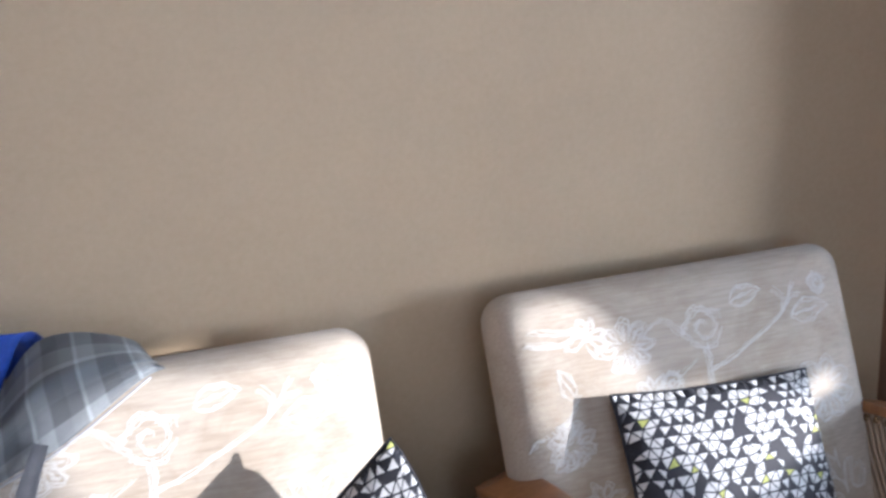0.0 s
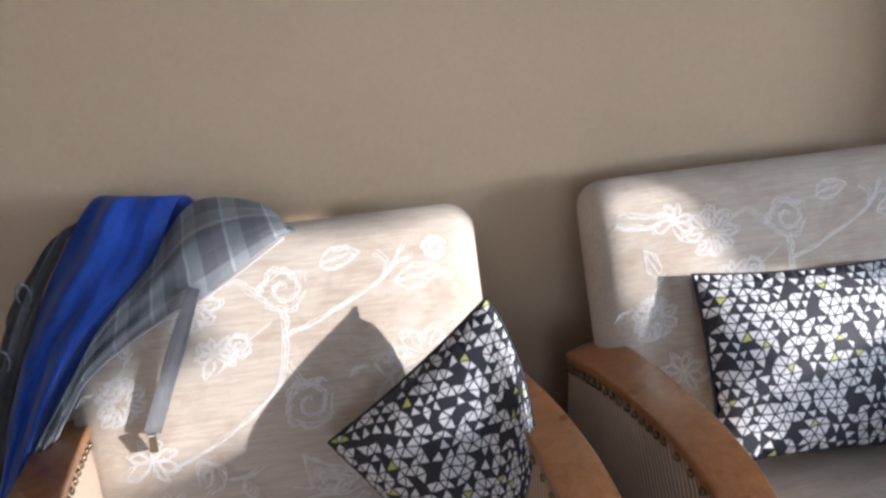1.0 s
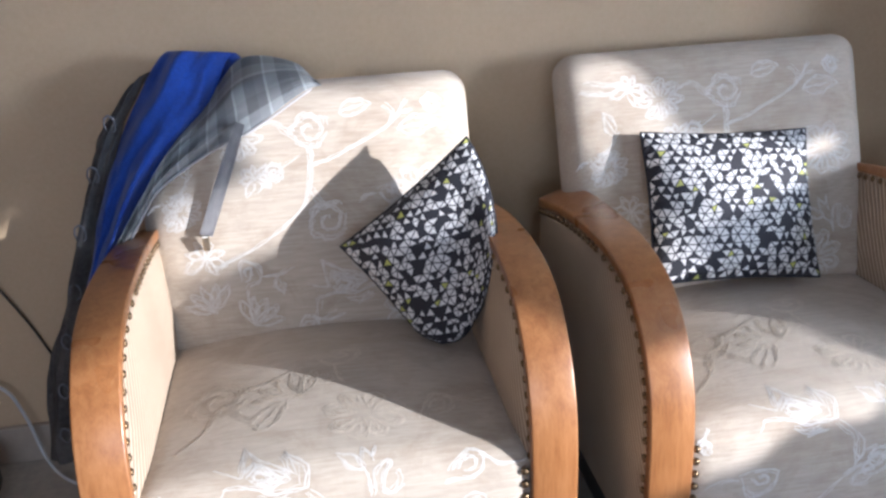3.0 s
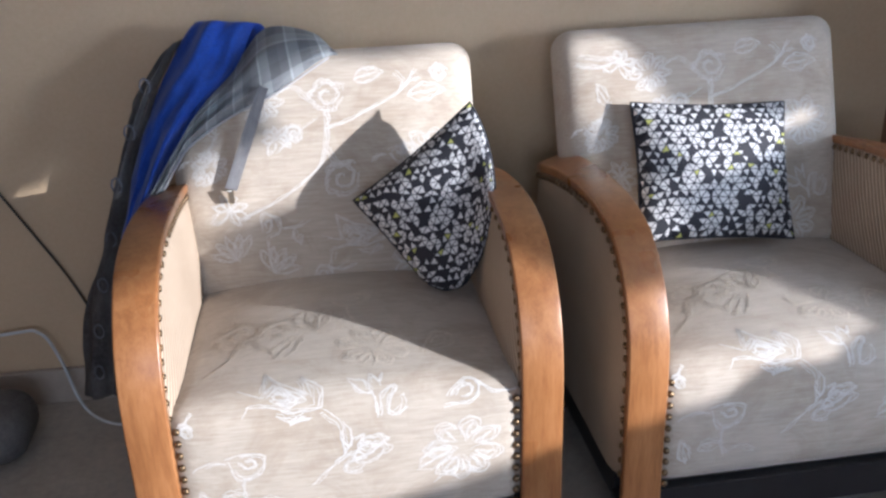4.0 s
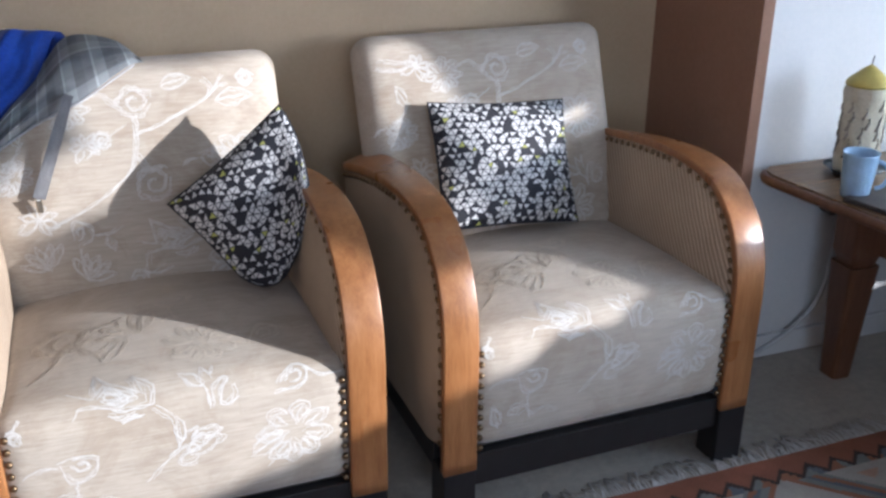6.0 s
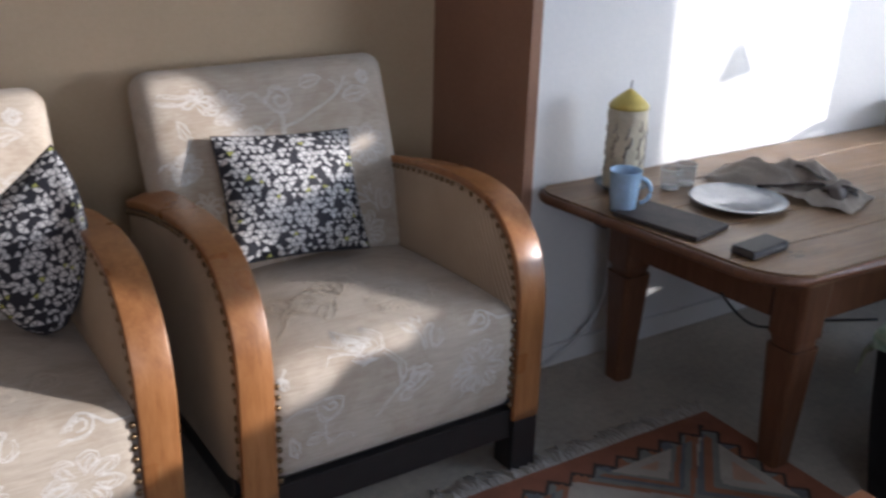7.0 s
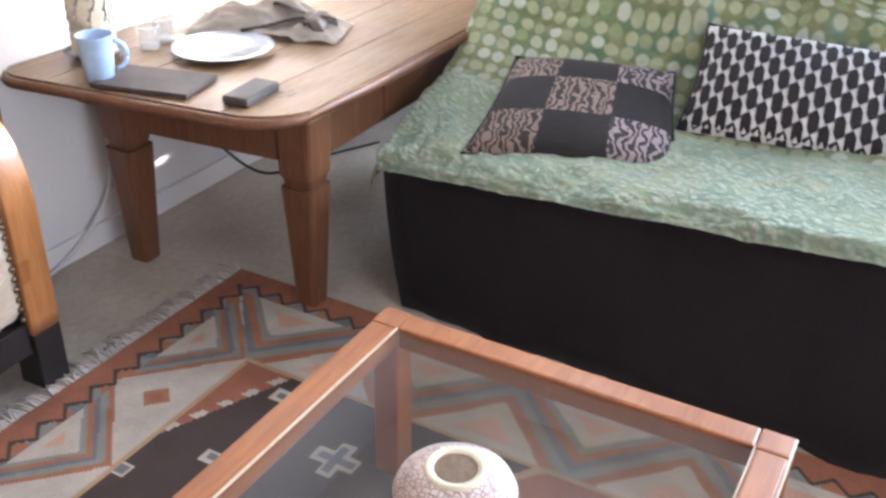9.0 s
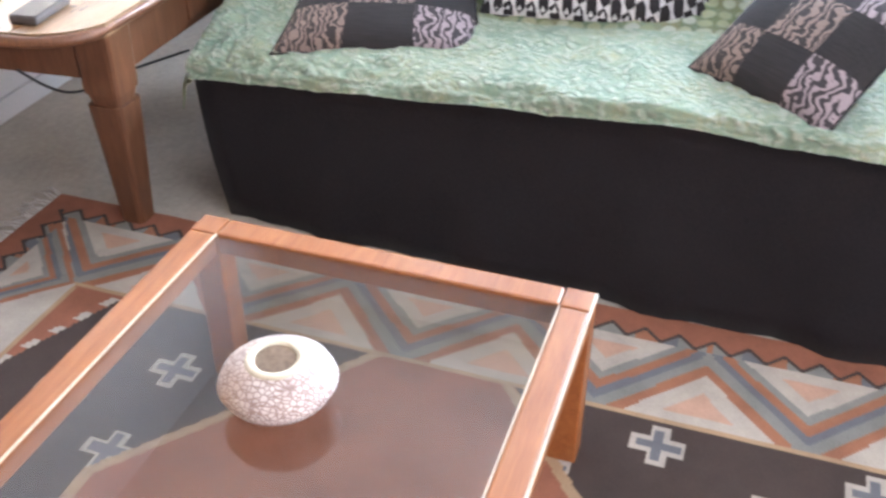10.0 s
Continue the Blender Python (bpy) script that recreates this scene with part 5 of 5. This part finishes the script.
for x in (CX0, CX1 - F):
    for y in (CY0, CY1 - F):
        part("leg", boxed(x, x + F, y, y + F, 0.0, CZ, 0.004), M_RED, COFFEE, smooth=False)
part("glass_top", boxed(CX0 + F - 0.004, CX1 - F + 0.004, CY0 + F - 0.004, CY1 - F + 0.004, CZ - 0.012, CZ - 0.005), M_TOPGLASS, COFFEE, "inset clear glass pane", smooth=False).visible_shadow = False
for y0, y1 in ((CY1 - F - 0.002, CY1 - F + 0.001), (CY0 + F - 0.001, CY0 + F + 0.002)):
    part("bead", boxed(CX0 + F, CX1 - F, y0, y1, CZ - 0.004, CZ + 0.0015, 0.001), M_BEAD, COFFEE, "thin pale bead along the glass", smooth=False)
part("bead", boxed(CX0 + F, CX1 - 0.004, CY0 - 0.002, CY0 + 0.003, CZ - 0.006, CZ + 0.0015, 0.001), M_BEAD, COFFEE, "thin pale worn edge", smooth=False)

VASE = thing("vase", "squat round crackle-patterned stone vase on the glass", "vase", at=pose(0.722, -0.156, CZ - 0.0045))
part("body", lathe([(0.035, 0.0), (0.05, 0.003), (0.080, 0.028), (0.090, 0.046), (0.083, 0.062), (0.060, 0.078), (0.045, 0.0845)], 44), M_VASE, VASE)
part("rim", lathe([(0.046, 0.0845), (0.044, 0.088), (0.039, 0.089), (0.033, 0.0875), (0.031, 0.085), (0.031, 0.080)], 44, cap=False), M_WAX, VASE, "smooth pale rim")
# the vase is closed; this flat disc carries the mouth's shade as colour
part("mouth_disc", lathe([(0.001, 0.0848), (0.0325, 0.0848), (0.0325, 0.0852), (0.001, 0.0852)], 32), M_MOUTHSHADE, VASE, "flat brown disc coloured as the shade inside the mouth", smooth=False)

# ---- rug ----
RX0, RX1, RY0, RY1 = -0.355, 1.58, -1.895, 0.98
CELL = 0.00625
KNOT = 0.0125


def rug_color(x, y):
    """Kilim colours: 0 rust, 1 dark, 2 cream, 3 grey, 4 pink, 5 orange, 6 slate, 7 tan."""
    dn, de = min(RY1 - y, y - RY0), min(RX1 - x, x - RX0)
    north = dn / 0.29 < de / 0.335
    e, a = (dn, x - RX0 + 0.16) if north else (de, RY1 - y + 0.125)
    s = 3 - abs((a / KNOT) % 6 - 3)
    n = e / KNOT
    if n < 3.4 + s:
        return 0
    if n < 4.7 + s:
        return 1
    # tall cream triangles point outwards, small ones inwards, striped bands run between
    if north:
        period, axis, tip, spread, small, deep = 0.44, x - 1.035, 0.078, 1.05, 0.195, 0.285
    else:
        period, axis, tip, spread, small, deep = 0.42, y - 0.075, 0.165, 0.95, 0.222, 0.325
    if e < deep:
        p = abs((axis / period + 0.5) % 1 - 0.5) * period
        tall = (e - tip) * spread
        low = (small - e) * 1.05 if n > 7.4 else 0.0
        q = period / 2 - p
        if p < tall:
            if north:
                k = abs(e - 0.206) + p
                return 0 if k < 0.022 else 5 if k < 0.040 else 2
            return 2 if p > tall - 0.055 or e > deep - 0.03 else 4
        if q < low:
            return 2 if q > low - 0.045 or e < 0.12 else 4
        f = (p - max(tall, -0.05)) / max(0.01, q + p - low - max(tall, -0.05))
        return 5 if f < 0.22 else 3 if f < 0.45 else 6 if f < 0.62 else 5 if f < 0.82 else 3
    if e < deep + 0.012:
        return 7
    cut = y - 0.555 - (1.235 - x) * 0.42
    if cut > 0:
        return 0 if cut > 0.022 or int(x / 0.03) % 2 else 2
    rise = 0.18 + (0.589 - abs(x - 0.60)) * 0.80
    up = abs(y + 0.23)
    if up < min(rise, 0.52):
        return 0
    if up < min(rise, 0.52) + 0.028:
        return 7
    q = ((x + 0.02 + 0.12 * (int((y + 3) / 0.2) % 2)) % 0.24 - 0.12, (y + 3) % 0.2 - 0.1)
    lo, hi = min(abs(q[0]), abs(q[1])), max(abs(q[0]), abs(q[1]))
    if lo < 0.020 and hi < 0.052 or hi < 0.020:
        return 6 if lo < 0.010 and hi < 0.042 else 2
    return 1


nx, ny = round((RX1 - RX0) / CELL), round((RY1 - RY0) / CELL)
verts = [(RX0 + i * CELL, RY0 + j * CELL, 0.006 + 0.0012 * noise.noise(Vector((i * 0.09, j * 0.09, 0)))) for i in range(nx + 1) for j in range(ny + 1)]
faces = [(i * (ny + 1) + j, (i + 1) * (ny + 1) + j, (i + 1) * (ny + 1) + j + 1, i * (ny + 1) + j + 1) for i in range(nx) for j in range(ny)]
me = bpy.data.meshes.new("weave")
me.from_pydata(verts, [], faces)
for m in RUGS:
    me.materials.append(m)
me.polygons.foreach_set("material_index", [rug_color(RX0 + (i + 0.5) * CELL, RY0 + (j + 0.5) * CELL) for i in range(nx) for j in range(ny)])
RUG = thing("rug", "flat-woven kilim rug in rust, dark and cream with white fringe", "rug")
ob = new("weave", me)
ob.parent = RUG
part("backing", boxed(RX0 + 0.002, RX0 + nx * CELL - 0.002, RY0 + 0.002, RY0 + ny * CELL - 0.002, 0.0005, 0.0042), RUGS[1], RUG, smooth=False)
bm = bmesh.new()
rng = random.Random(3)
x = RX0
while x < RX0 + nx * CELL:
    l, s = rng.uniform(0.035, 0.075), rng.uniform(-0.03, 0.03)
    top = RY0 + ny * CELL
    tube([(x, top - 0.002, 0.005), (x + s * 0.4, top + l * 0.5, rng.uniform(0.005, 0.014)), (x + s, top + l, 0.003)], 0.0018, 4, bm)
    x += rng.uniform(0.004, 0.011)
tagged(part("fringe", bm, M_FRINGE, RUG, "loose white wool fringe"), kind="stuff")

# ---- cables and clutter ----
tagged(part("cable", tube(smooth_line([(1.10, 1.32, 0.004), (1.25, 1.395, 0.004), (1.35, 1.40, 0.03), (1.46, 1.40, 0.09), (1.545, 1.40, 0.20), (1.56, 1.40, 0.42)], 8), 0.0065, 8), M_CORD), "white cable running up behind the table leg", "cable")
tagged(part("cable", tube(smooth_line([(1.34, 0.78, 0.505), (1.42, 0.79, 0.43), (1.50, 0.80, 0.375), (1.58, 0.80, 0.35), (1.70, 0.78, 0.345), (1.90, 0.72, 0.33)], 8), 0.0035, 8), M_BCORD), "thin black cable slung under the table", "cable")
tagged(part("cable", tube(smooth_line([(-1.5, 1.83, 0.20), (-1.14, 1.84, 0.23), (-1.06, 1.84, 0.225), (-1.02, 1.83, 0.15), (-0.98, 1.80, 0.03), (-0.91, 1.74, 0.004), (-0.80, 1.70, 0.004)], 8), 0.004, 8), M_CORD), "white cable trailing to the floor behind the armchair", "cable")
tagged(part("cable", tube(smooth_line([(-1.6, 1.868, 1.55), (-1.08, 1.868, 0.58), (-0.94, 1.868, 0.29), (-0.86, 1.85, 0.02)], 8), 0.003, 8), M_BCORD), "dark cable slung down the tan wall", "cable")
BIN = tagged(part("round_bag", soft_box(0.11, 0.11, 0.07, 0.069, 8), M_NAVY), "small dark round bag on the floor", "bag")
BIN.matrix_world = pose(-1.17, 1.66, 0.07)

CHIME = thing("hanging_ornament", "small dark bell ornament hanging in the glazed door", "ornament", at=pose(EAST - 0.03, 0.46, 1.21))
part("bell", lathe([(0.045, -0.05), (0.042, -0.045), (0.026, 0.01), (0.012, 0.045), (0.002, 0.052)], 20), M_LEATHER, CHIME)
part("string", tube([(0, 0, 0.05), (0, 0, 0.4), (0, 0, 0.80)], 0.0012, 5), M_CORD, CHIME)
